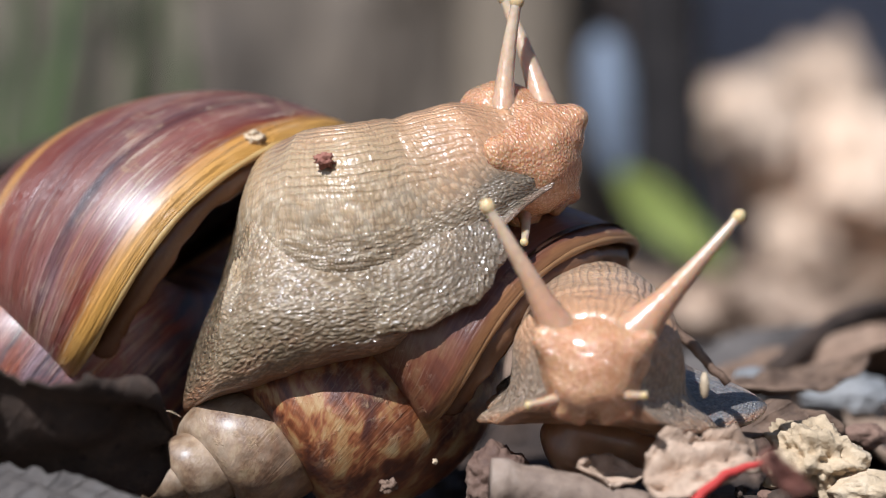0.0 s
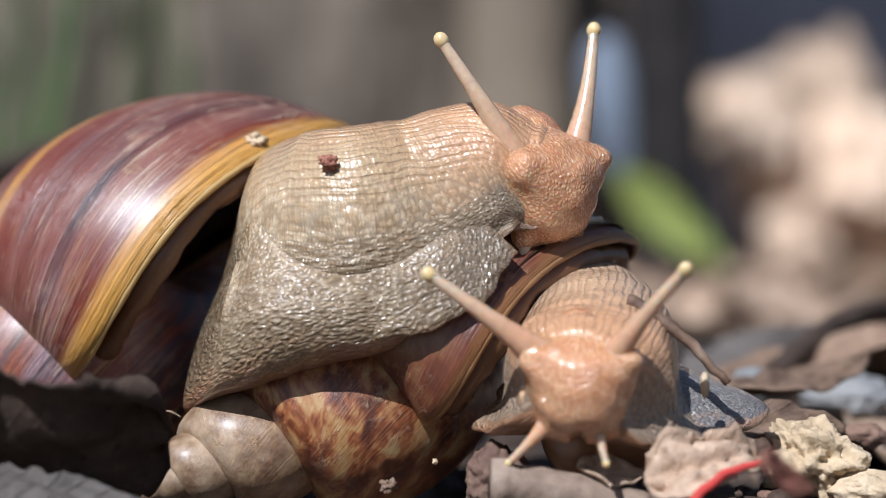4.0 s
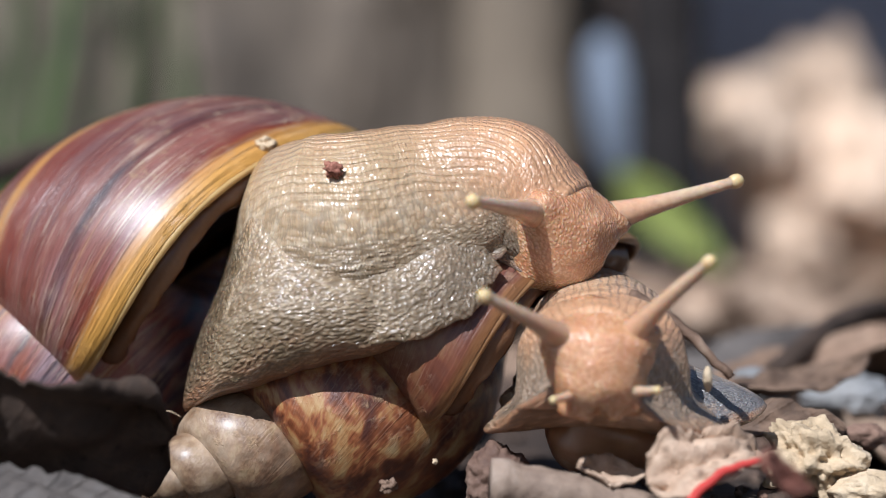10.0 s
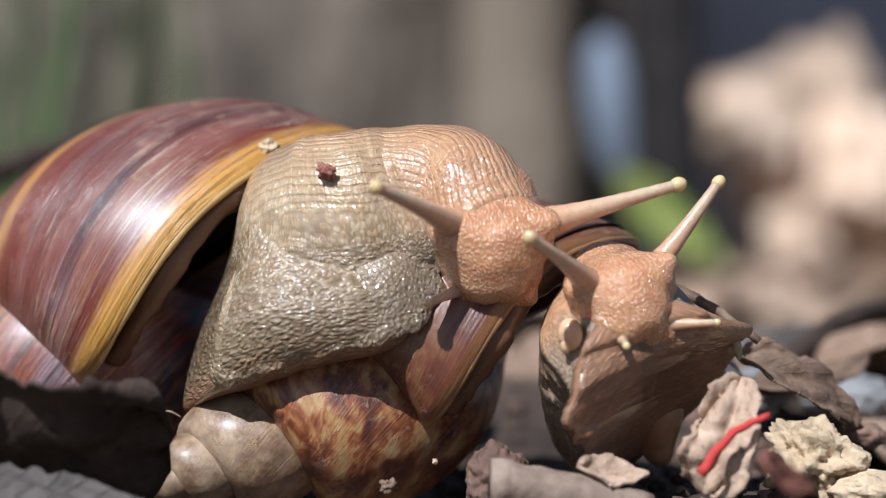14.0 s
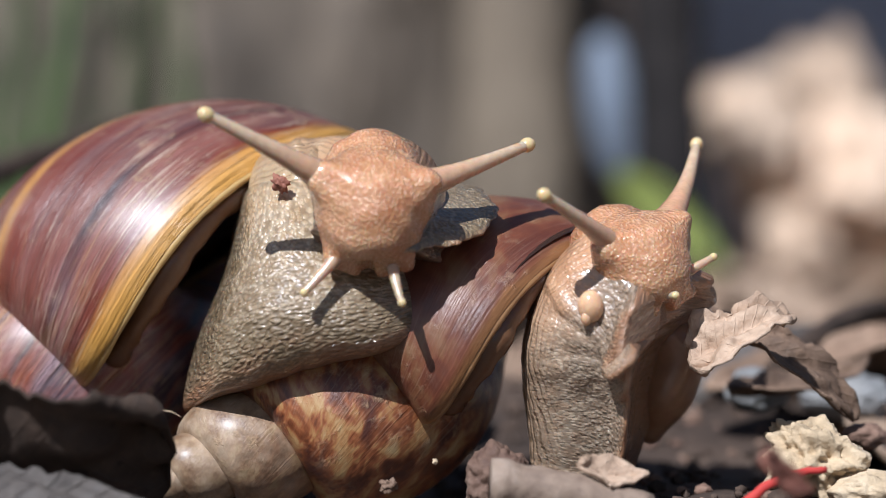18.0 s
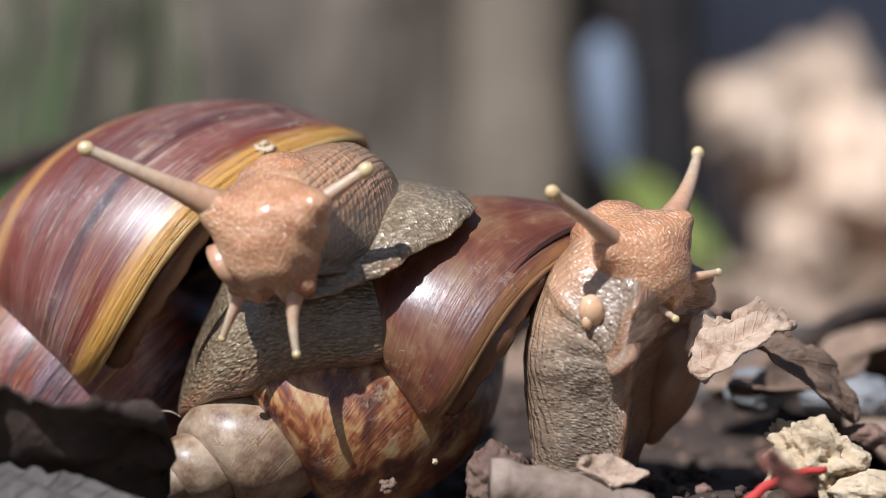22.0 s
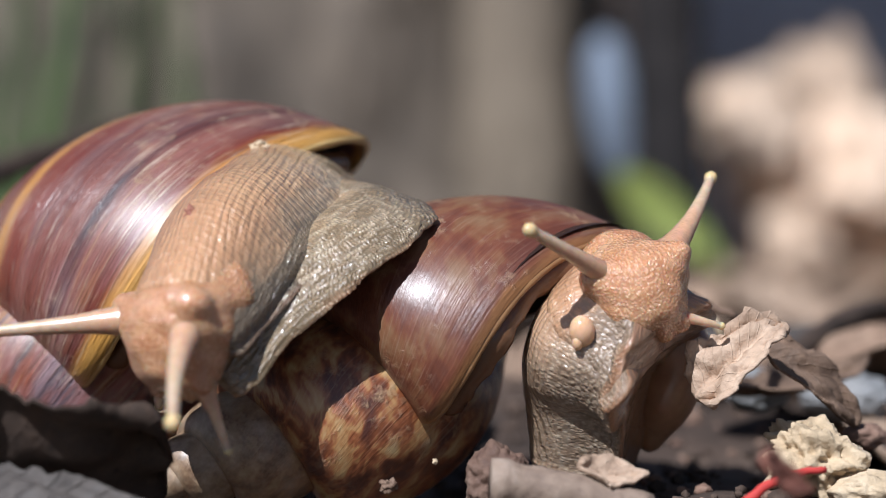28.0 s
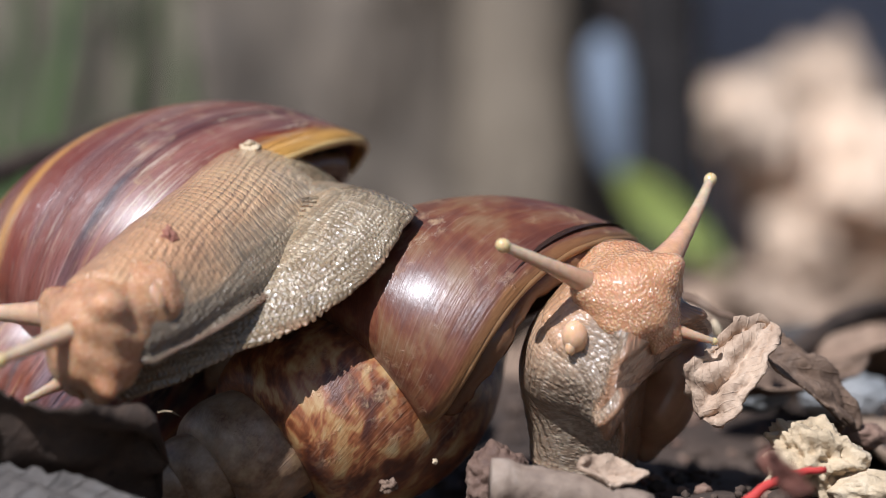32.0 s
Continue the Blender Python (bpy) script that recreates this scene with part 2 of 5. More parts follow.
LEAF = litter_material("dead_leaf_brown", (0.08, 0.048, 0.031), (0.21, 0.135, 0.09), (0.38, 0.265, 0.185), relief=0.001, veins=0.45)
LEAF_PALE = litter_material("dead_leaf_pale", (0.22, 0.142, 0.092), (0.43, 0.30, 0.21), (0.64, 0.49, 0.365), relief=0.001, veins=0.4)
LEAF_GREY = litter_material("dead_leaf_grey", (0.04, 0.033, 0.03), (0.09, 0.076, 0.068), (0.17, 0.148, 0.13), veins=0.7)
LEAF_DARK = litter_material("dead_leaf_dark", (0.018, 0.011, 0.0075), (0.045, 0.028, 0.019), (0.10, 0.064, 0.045), rough=0.95, veins=0.25)
LEAF_RUST = litter_material("dead_leaf_rust", (0.14, 0.05, 0.03), (0.24, 0.09, 0.06), (0.34, 0.15, 0.10), veins=0.7)
STONE_RED = litter_material("stone_reddish", (0.10, 0.05, 0.035), (0.20, 0.12, 0.085), (0.34, 0.24, 0.18), 0.001, 0.85, 1.3)
STONE_GREY = litter_material("stone_grey", (0.13, 0.13, 0.13), (0.22, 0.22, 0.22), (0.33, 0.32, 0.31), 0.001, 0.85, 1.0)
WOOD_PALE = litter_material("weathered_stick", (0.12, 0.08, 0.06), (0.24, 0.175, 0.13), (0.36, 0.29, 0.24), 0.0008, 0.8)
# Matte near-black; on the far dark stone it stands in for shade.
NEAR_BLACK = litter_material("near_black_matte", (0.012, 0.011, 0.011), (0.022, 0.020, 0.020), (0.04, 0.035, 0.033), 0.002, 0.9, 0.3, gloss=0.05)
LILAC = litter_material("lilac_grey_stone", (0.30, 0.29, 0.33), (0.40, 0.39, 0.43), (0.52, 0.51, 0.55), 0.004, 0.8, 0.1)
GRASS = litter_material("dull_grass", (0.04, 0.07, 0.02), (0.07, 0.11, 0.03), (0.11, 0.15, 0.05), 0.0006, 0.6, 0.3)
SOIL = litter_material("soil", (0.022, 0.014, 0.010), (0.058, 0.037, 0.026), (0.13, 0.088, 0.064), 0.002, 0.9, 0.7)
STONE = litter_material("limestone", (0.33, 0.24, 0.145), (0.56, 0.43, 0.28), (0.74, 0.61, 0.44), 0.0012, 0.9, 1.2)
WOOD = litter_material("twig_bark", (0.09, 0.05, 0.03), (0.24, 0.15, 0.10), (0.42, 0.32, 0.24), 0.0006, 0.8)
TRUNK = litter_material("trunk_bark", (0.060, 0.045, 0.032), (0.115, 0.090, 0.067), (0.18, 0.143, 0.107), 0.004, 0.9, 0.12)
TRUNK_PALE = litter_material("trunk_pale", (0.115, 0.088, 0.062), (0.185, 0.147, 0.105), (0.265, 0.215, 0.155), 0.004, 0.9, 0.12)
GREEN = litter_material("green_leaf", (0.16, 0.20, 0.04), (0.30, 0.36, 0.085), (0.45, 0.50, 0.16), 0.0004, 0.5, veins=0.7)
BLUISH = litter_material("pale_blue_stone", (0.18, 0.215, 0.28), (0.25, 0.30, 0.38), (0.34, 0.39, 0.47), 0.002, 0.7, 0.2)
PEACH = litter_material("dry_leaf_peach", (0.43, 0.295, 0.195), (0.61, 0.45, 0.325), (0.76, 0.605, 0.47), 0.0006, 0.8, 0.3)
RED = litter_material("red_strip", (0.45, 0.03, 0.025), (0.6, 0.05, 0.04), (0.7, 0.12, 0.09))


def simple(name, color, rough=0.3, sss=0.2):
    m = Nodes(name)
    n = m.noise(m.coords("Object"), 900, 4)
    m.set(Base_Color=m.mix(n, tuple(c * 0.8 for c in color), tuple(min(1, c * 1.2) for c in color)), Roughness=rough, Normal=m.bump(n, 0.3, 0.0002),
          Subsurface_Weight=sss, Subsurface_Radius=(0.003, 0.002, 0.001), Subsurface_Scale=0.6)
    return m.mat


def tentacle_skin():
    """Translucent skin, pink-brown at the root of the tentacle and cream towards its tip."""
    m = Nodes("tentacle_skin")
    x, _, _ = m.split(m.attribute("rest"))
    root = m.add("MapRange", {0: x, 1: 51.0, 2: 65.0}, interpolation_type="SMOOTHSTEP").outputs[0]
    n = m.noise(m.coords("Object"), 700, 4)
    col = m.mix(root, (0.58, 0.45, 0.32), (0.60, 0.34, 0.205))
    col = m.mix(m.grey(n, (0.4, 0.0), (0.7, 0.35)), col, (0.36, 0.21, 0.13))
    beads = m.voronoi(m.coords("Object"), 1500, "F1", 0.9)
    film = m.bump(m.grey(beads, (0.0, 1.0), (0.6, 0.0)), 1.0, 0.00012)
    m.set(Base_Color=col, Roughness=0.25, Coat_Normal=film, Normal=m.bump(n, 0.4, 0.0003), Subsurface_Weight=0.6, Subsurface_Radius=(0.004, 0.002, 0.001), Subsurface_Scale=0.7, Coat_Weight=0.8, Coat_Roughness=0.08)
    return m.mat


STALK = tentacle_skin()
EYE_TIP = simple("tentacle_tip", (0.66, 0.50, 0.27), 0.2, 0.5)
PALE = simple("pale_bump", (0.70, 0.44, 0.27), 0.2, 0.5)
MANTLE = simple("mantle", (0.17, 0.085, 0.045), 0.25, 0.4)
# Near-black mantle colour that carries the shade inside the shell mouth.
MANTLE_SHADE = simple("mantle_shade", (0.030, 0.014, 0.009), 0.35, 0.1)
LIP_WORN = simple("shell_lip_worn", (0.30, 0.16, 0.07), 0.3, 0.1)
LIP_EDGE = simple("shell_lip_edge", (0.55, 0.36, 0.14), 0.4, 0.1)


# ---- mesh helpers ----
def mesh_from(name, verts, faces, material, smooth=True):
    me = bpy.data.meshes.new(name)
    me.from_pydata([tuple(float(c) * MM for c in v) for v in verts], [], faces)
    me.materials.append(material)
    if smooth:
        me.polygons.foreach_set("use_smooth", [True] * len(me.polygons))
    me.update()
    return me


def part(name, me, parent, label="", m=None):
    ob = new(name, me)
    ob.parent = parent
    if m is not None:
        ob.matrix_basis = m
    if label:
        ob["label"] = label
    return ob


def empty(name, place=(0, 0, 0)):
    ob = new(name)
    ob.location = Vector(place) * MM
    return ob


def place(x, y, z, rx=0, ry=0, rz=0):
    return pose(x * MM, y * MM, z * MM, rx, ry, rz)


def grid_faces(n, k, closed=True):
    """Quads between n rings of k points."""
    out = []
    for i in range(n - 1):
        for j in range(k if closed else k - 1):
            j2 = (j + 1) % k
            out.append((i * k + j, i * k + j2, (i + 1) * k + j2, (i + 1) * k + j))
    return out


def spline(points, u):
    """Catmull-Rom through evenly spaced rows; u from 0 to 1."""
    p = np.asarray(points, float)
    n = len(p) - 1
    f = min(max(u, 0.0), 1.0) * n
    i = min(int(f), n - 1)
    f -= i
    a, b = p[i], p[i + 1]
    before = p[i - 1] if i > 0 else 2 * a - b
    after = p[i + 2] if i + 2 <= n else 2 * b - a
    return 0.5 * (2 * a + (b - before) * f + (2 * before - 5 * a + 4 * b - after) * f * f + (3 * a - before - 3 * b + after) * f ** 3)


def tube(points, radii, k=10, caps=True):
    """Verts and faces of a tube along points."""
    verts, faces = [], []
    pts = [Vector(p) for p in points]
    for i, p in enumerate(pts):
        d = (pts[min(i + 1, len(pts) - 1)] - pts[max(i - 1, 0)]).normalized()
        side = d.cross(Vector((0.13, 0.2, 0.97))).normalized()
        up = side.cross(d)
        for j in range(k):
            a = 2 * math.pi * j / k
            verts.append(p + (side * math.cos(a) + up * math.sin(a)) * radii[i])
    faces = grid_faces(len(pts), k)
    if caps:
        faces += [tuple(range(k - 1, -1, -1)), tuple(range((len(pts) - 1) * k, len(pts) * k))]
    return verts, faces


# ---- ground ----
def smooth(v):
    v = min(max(v, 0.0), 1.0)
    return v * v * (3 - 2 * v)


def ground_height(x, y):
    """A shallow dip round the shells, higher to the right and behind."""
    v = Vector((x * 0.012, y * 0.012, 0))
    near = math.exp(-((x * x + y * y) / 9e5))
    base = max(2 + 22 * smooth((y - 5) / 110), 11 * smooth((x - 5) / 30) * smooth((y + 200) / 120))
    return base + (3.0 * noise.noise(v) * (0.4 + near) + 2.0 * noise.noise(v * 4.3) * near + 0.9 * noise.noise(v * 15) * near) * smooth((abs(x) + abs(y)) / 60)


def build_ground():
    xs = np.concatenate([-np.geomspace(60000, 260, 16), np.linspace(-240, 240, 121), np.geomspace(260, 60000, 16)])
    ys = np.concatenate([[-60000, -8000, -2000, -900], np.linspace(-500, -120, 12), np.linspace(-110, 300, 104), np.geomspace(310, 60000, 40)])
    verts = [(x, y, ground_height(x, y)) for y in ys for x in xs]
    ob = new("ground", mesh_from("ground", verts, grid_faces(len(ys), len(xs), False), SOIL))
    tagged(ob, "dark brown soil strewn with dry leaf litter", "ground", kind="structure")


build_ground()


# ---- shell ----
def shell_mesh(name, height, material, growth, girth, skew, lean, turns=6.5, lip_flare=0.03):
    """A right-handed spiral shell: apex at the origin, axis along +z to its base, mouth towards +x."""
    steps, k = int(turns * 64), 56
    R, a, b, Z = (height * q for q in girth)
    verts, faces, uvs = [], [], []
    for i in range(steps + 1):
        t = -turns + turns * i / steps
        th = 2 * math.pi * t
        s = growth ** t
        wrinkle = 1 + 0.006 * noise.noise(Vector((t * 16, 0.3, 0))) + 0.004 * noise.noise(Vector((t * 60, 4, 0)))
        flare = 1 + lip_flare * max(0.0, 1 + t / 0.03) ** 2
        for j in range(k):
            f = 2 * math.pi * j / k
            cr = R + a * math.cos(f) * wrinkle * flare
            cz = Z + b * math.sin(f) * wrinkle - skew * height * math.cos(f)
            tilt = lean * math.sin(f) - 0.10 * math.cos(2 * f)
            rr = max(cr, 0.01 * height) * s
            verts.append((rr * math.cos(th + tilt), rr * math.sin(th + tilt), cz * s))
            uvs.append((-t, (j / k + 0.5) % 1.0))
    faces = grid_faces(steps + 1, k)
    me = mesh_from(name, verts, faces, material)
    layer = me.uv_layers.new(name="UVMap")
    for poly in me.polygons:
        base = [uvs[v] for v in poly.vertices]
        wrap = max(q[1] for q in base) - min(q[1] for q in base) > 0.5
        for li, q in zip(poly.loop_indices, base):
            layer.data[li].uv = (q[0], q[1] + (1 if wrap and q[1] < 0.5 else 0))
    return me


def shell_pose(apex, axis, spin):
    """Where the shell lies: apex, direction from apex to base, and the turn of its mouth from the camera's side about that axis."""
    z = Vector(axis).normalized()
    toward = (Vector((0, -1, 0)) - z * z.dot(Vector((0, -1, 0)))).normalized()
    x = Matrix.Rotation(radians(spin), 3, z) @ toward
    y = z.cross(x)
    m = Matrix((x, y, z)).transposed().to_4x4()
    m.translation = Vector(apex) * MM
    return m


# ---- soft bodies in rigid slices ----
# outline of half a slice: back, flank, foot margin, sole
HALF = [(0, 1), (0.36, 0.95), (0.68, 0.74), (0.88, 0.38), (0.95, -0.05), (0.97, -0.45), (1.03, -0.78), (1.18, -1.0), (1.10, -1.06), (0.6, -0.99), (0, -0.96)]
MARGIN = 7 / 10


def section(k=30):
    """Points (side, up, way) of half a slice from the back over the foot margin to the middle of the sole."""
    rows = []
    for i in range(k + 1):
        u = i / k
        y, z = spline(HALF, u)
        rows.append((y, z, u / MARGIN))
    return rows


def slice_mesh(name, u0, length, count, size, material, flare):
    """One slice of a body; size(u) gives half width, height of the back and depth of the sole. flare spreads the foot margin."""
    half = section()
    ring = [(y, z, v, 1) for y, z, v in half] + [(-y, z, v, -1) for y, z, v in half[-2:0:-1]]
    spacing = length / (count - 1)
    L = spacing * 3.6
    verts, rest = [], []
    for fx, k in ((-1, 0.62), (-0.82, 0.93), (-0.45, 0.996), (0, 1.0), (0.45, 0.996), (0.82, 0.93), (1, 0.62)):
        w, h, d = size(u0 + fx * L / length)
        for y, z, v, sgn in ring:
            x = fx * L
            sag = 1 + 0.02 * noise.noise(Vector((u0 * length * 0.3 + x * 0.3, y * 3, z * 3)))
            wave = 1.0 + (0.03 * math.sin((u0 * length + x) * 0.55) if 0.9 < v < 1.15 else 0)
            wide = 1 + flare * smooth((v - 0.72) / 0.25) * (1 if v < 1.15 else max(0, 1.55 - v) / 0.4)
            verts.append((x, y * w * k * sag * wave * wide, z * (h if z > 0 else d) * k * sag))
            rest.append((u0 * length + x, sgn * v * (w + h) * 1.05, v))
    k = len(ring)
    faces = [f[::-1] for f in grid_faces(7, k)] + [tuple(range(k)), tuple(range(7 * k - 1, 6 * k - 1, -1))]
    me = mesh_from(name, verts, faces, material)
    mark(me, rest, [(r[0], r[1], 0) for r in rest])
    return me


def mark(me, rest, grain):
    """Store the two skin attributes on the points of a mesh."""
    for name, rows in (("rest", rest), ("grain", grain)):
        me.attributes.new(name, "FLOAT_VECTOR", "POINT").data.foreach_set("vector", np.asarray(rows, np.float32).ravel())


def net_mesh(name, field, lo, hi, step, material):
    """The surface where field(x, y, z) is zero, inside where it is negative, as one mesh of quads on a grid of that step."""
    axes = [np.arange(l, h + step, step) for l, h in zip(lo, hi)]
    grid = np.meshgrid(*axes, indexing="ij")
    val = field(*grid)
    total, hits, quads = np.zeros((*val.shape, 3)), np.zeros(val.shape), []
    number = np.arange(val.size).reshape(val.shape)
    for a in range(3):
        lead = [slice(1, -1)] * 3
        tail = list(lead)
        tail[a] = slice(2, None)
        v0, v1 = val[tuple(lead)], val[tuple(tail)]
        where = np.argwhere((v0 < 0) != (v1 < 0)) + 1
        f0 = val[tuple(where.T)]
        end = where.copy()
        end[:, a] += 1
        f1 = val[tuple(end.T)]
        at = np.stack([axes[c][where[:, c]] for c in range(3)], 1)
        at[:, a] += step * f0 / (f0 - f1)
        p, q = (a + 1) % 3, (a + 2) % 3
        cells = []
        for dp, dq in ((-1, -1), (0, -1), (0, 0), (-1, 0)):
            c = where.copy()
            c[:, p] += dp
            c[:, q] += dq
            np.add.at(total, tuple(c.T), at)
            np.add.at(hits, tuple(c.T), 1)
            cells.append(number[tuple(c.T)])
        cells = np.stack(cells, 1)
        flip = f0 > 0
        cells[flip] = cells[flip][:, ::-1]
        quads.append(cells)
    used = hits.ravel() > 0
    index = np.cumsum(used) - 1
    verts = total.reshape(-1, 3)[used] / hits.ravel()[used][:, None]
    return mesh_from(name, verts, [tuple(int(i) for i in row) for row in index[np.concatenate(quads)]], material), verts


def rod(x, y, z, a, b, ra, rb):
    """Distance to a tapered rod with round ends."""
    d = [q - p for p, q in zip(a, b)]
    t = np.clip(((x - a[0]) * d[0] + (y - a[1]) * d[1] + (z - a[2]) * d[2]) / sum(q * q for q in d), 0, 1)
    return np.sqrt((x - a[0] - t * d[0]) ** 2 + (y - a[1] - t * d[1]) ** 2 + (z - a[2] - t * d[2]) ** 2) - (ra + (rb - ra) * t)


def blend(a, b, k):
    """Union of two distances with a fillet of that size."""
    h = np.clip(0.5 + 0.5 * (b - a) / k, 0, 1)
    return b + (a - b) * h - k * h * (1 - h)


def head_mesh(name, length, width, tall, material, along):
    """A blunt snail's head that looks along +x: broad brow, roots of the four tentacles, cheeks and a cleft lip."""
    fx, fy, fz = length / 25, width / 20, tall / 22

    def field(x, y, z):
        x, y, z = x / fx, y / fy, z / fz
        d = blend(rod(x, y * 0.94, z, (-7, 0, -0.6), (2, 0, 0.4), 8.4, 8.4), rod(x, y * 0.92, z, (2, 0, 0), (4.6, 0, -1.4), 8.0, 6.4), 3.0)
        for s in (-1, 1):
            d = blend(d, rod(x, y, z, (0.5, s * 4.0, 3.4), (1.0, s * 8.8, 6.4), 4.4, 2.5), 4.5)
            d = blend(d, rod(x, y, z, (4.6, s * 4.2, -3.2), (8.2, s * 5.8, -5.0), 3.0, 1.7), 2.8)
            d = blend(d, rod(x, y, z, (5.0, s * 2.4, -5.0), (8.0, s * 2.1, -6.2), 3.0, 2.0), 1.8)
        d = -blend(-d, rod(x, y, z, (10.8, 0, -3.8), (8.6, 0, -8.6), 0.8, 0.8), 1.4)
        return d + 0.25 * np.sin(x * 0.9 + 1.3 * np.sin(y * 0.5)) * np.sin(z * 0.8 + y * 0.35)

    me, verts = net_mesh(name, field, (-18 * fx, -15 * fy, -13 * fz), (16 * fx, 15 * fy, 13 * fz), 0.62, material)
    mark(me, [(along * 1.15 + v[0], v[1] * 1.2, 0.2) for v in verts], verts)
    return me


def stalk_mesh(name, length, base, tip, bend, material, along):
    """A slender tentacle along -z from its tip at the origin, widening into the head."""
    pts, rad = [], []
    for i in range(25):
        f = i / 24
        pts.append((bend * math.sin(f * math.pi), 0, -f * length))
        rad.append((tip + (base - tip) * (0.32 * f + 0.68 * f ** 4)) * (1 + 0.025 * math.sin(i * 2.6)))
    v, f = tube(pts, rad, 16)
    me = mesh_from(name, v, f, material)
    mark(me, [(along * (0.84 + 0.3 * (i // 16) / 24), 0, 0.12) for i in range(len(v))], [(p[0] * 1.5, p[1] * 1.5, p[2]) for p in v])
    return me


def knob_mesh(name, r, long, material):
    v, n, k = [], 12, 16
    for i in range(n + 1):
        f = math.pi * i / n
        for j in range(k):
            a = 2 * math.pi * j / k
            v.append((r * math.sin(f) * math.cos(a), r * math.sin(f) * math.sin(a), -math.cos(f) * long))
    return mesh_from(name, v, grid_faces(n + 1, k), material)


class Snail:
    """A snail under one empty: shell, body slices, head and four tentacles."""

    def __init__(self, label, base, length, count, size, skin, head_skin, head, tents, flare):
        self.root = tagged(empty("snail", base), label, "snail", "giant snails")
        self.base = Vector(base)
        self.count, self.length = count, length
        self.slices = [part("body_segment", slice_mesh("body_segment", i / (count - 1), length, count, size, skin, flare), self.root) for i in range(count)]
        self.head = part("head", head_mesh("head", *head, head_skin, length), self.root, "pinkish brown wet head")
        self.stalks = []
        for i, (ln, b, t, bend) in enumerate(tents):
            upper = i < 2
            st = part("eye_tentacle" if upper else "lower_tentacle", stalk_mesh("tentacle", ln, b, t, bend, STALK, length), self.root, "translucent pinkish tentacle")
            knob = part("eye" if upper else "tip", knob_mesh("tip", t * (1.45 if upper else 1.25), t * (1.7 if upper else 1.3), EYE_TIP), st)
            knob.location = (0, 0, -t * 0.2 * MM)
            self.stalks.append(st)
        self.keys = []

    def key(self, t, spine, backs, nose, tips):
        """At t: points of the spine from the rear to the head, back directions at rear and head, where the nose points, and the tips of the upper and lower tentacles."""
        self.keys.append((t, np.asarray(spine, float), np.asarray(backs, float), np.asarray(nose, float), np.asarray(tips, float)))

    def at(self, t):
        ks = self.keys
        ts = [k[0] for k in ks]
        i = max(0, min(len(ks) - 2, sum(1 for q in ts if q <= t) - 1))
        t0, t1 = ts[i], ts[i + 1]
        f = min(1, max(0, (t - t0) / (t1 - t0)))
        out = []
        for c in range(1, 5):
            p0, p1 = ks[i][c], ks[i + 1][c]
            m0 = (p1 - ks[i - 1][c]) / (t1 - ts[i - 1]) * (t1 - t0) if i > 0 else p1 - p0
            m1 = (ks[i + 2][c] - p0) / (ts[i + 2] - t0) * (t1 - t0) if i + 2 < len(ks) else p1 - p0
            out.append((2 * f ** 3 - 3 * f * f + 1) * p0 + (f ** 3 - 2 * f * f + f) * m0 + (3 * f * f - 2 * f ** 3) * p1 + (f ** 3 - f * f) * m1)
        return out

    def frame_of(self, place, ahead, back):
        x = Vector(ahead).normalized()
        y = Vector(back).cross(x).normalized()
        m = Matrix((x, y, x.cross(y))).transposed().to_4x4()
        m.translation = (Vector(place) - self.base) * MM
        return m

    def move(self, times, roots):
        """Key every slice, the head and the tentacles. roots: where the tentacles leave the head, in its space."""
        rows = {ob: [] for ob in (*self.slices, self.head, *self.stalks)}
        for t in times:
            spine, backs, nose, tips = self.at(t)
            for i, ob in enumerate(self.slices):
                u = i / (self.count - 1)
                here = spline(spine, u)
                ahead = spline(spine, min(1, u + 0.10)) - spline(spine, max(0, u - 0.10))
                rows[ob].append((t, self.frame_of(here, ahead, spline(backs, u))))
            hm = self.frame_of(spine[-1], nose, backs[-1])
            rows[self.head].append((t, hm))
            for ob, root, tip in zip(self.stalks, roots, tips):
                tip = (Vector(tip) - self.base) * MM
                out = tip - hm @ (Vector(root) * MM)
                m = out.to_track_quat("Z", "Y").to_matrix().to_4x4()
                m.translation = tip
                rows[ob].append((t, m))
        for ob, r in rows.items():
            walk(ob, r)


def size_upper(u):
    u = min(max(u, -0.05), 1.05)
    at = [0, 0.09, 0.3, 0.6, 0.85, 1]
    return tuple(float(np.interp(u, at, q)) for q in ([6, 10, 14.0, 13.6, 12.0, 9.6], [13, 17, 19, 18.5, 14.5, 10.2], [3, 6.5, 10.5, 9.5, 7.2, 6.3]))


def size_lower(u):
    u = min(max(u, -0.05), 1.05)
    at = [0, 0.2, 0.5, 0.8, 0.92, 1]
    return tuple(float(np.interp(u, at, q)) for q in ([7.5, 10, 14, 15, 12.5, 9], [9, 10, 10.5, 10.2, 9.8, 9], [8, 9, 11, 12, 11.5, 9]))


upper = Snail("large snail with red-brown striped shell on the other snail", (-20, 10, 0), 58, 92, size_upper, SKIN_A, HEAD_A, (25, 20, 22),
              [(29, 4.6, 0.9, 1.0), (29, 4.6, 0.9, -1.0), (12.5, 2.8, 0.6, 0.6), (12.5, 2.8, 0.6, -0.6)], -0.22)
lower = Snail("large snail with brown mottled shell on the leaf litter", (20, 5, 0), 60, 80, size_lower, SKIN_B, HEAD_B, (22, 18, 19),
              [(26, 4.4, 0.85, 1.0), (26, 4.4, 0.8, -1.0), (10.5, 2.6, 0.55, 0.5), (10.5, 2.6, 0.55, -0.5)], 0.10)
shell_u = part("shell", shell_mesh("shell", 107, SHELL_A, 1.701, (0.152, 0.198, 0.323, 0.728), 0.059, -0.251), upper.root, "glossy red-brown striped spiral shell with amber lip")
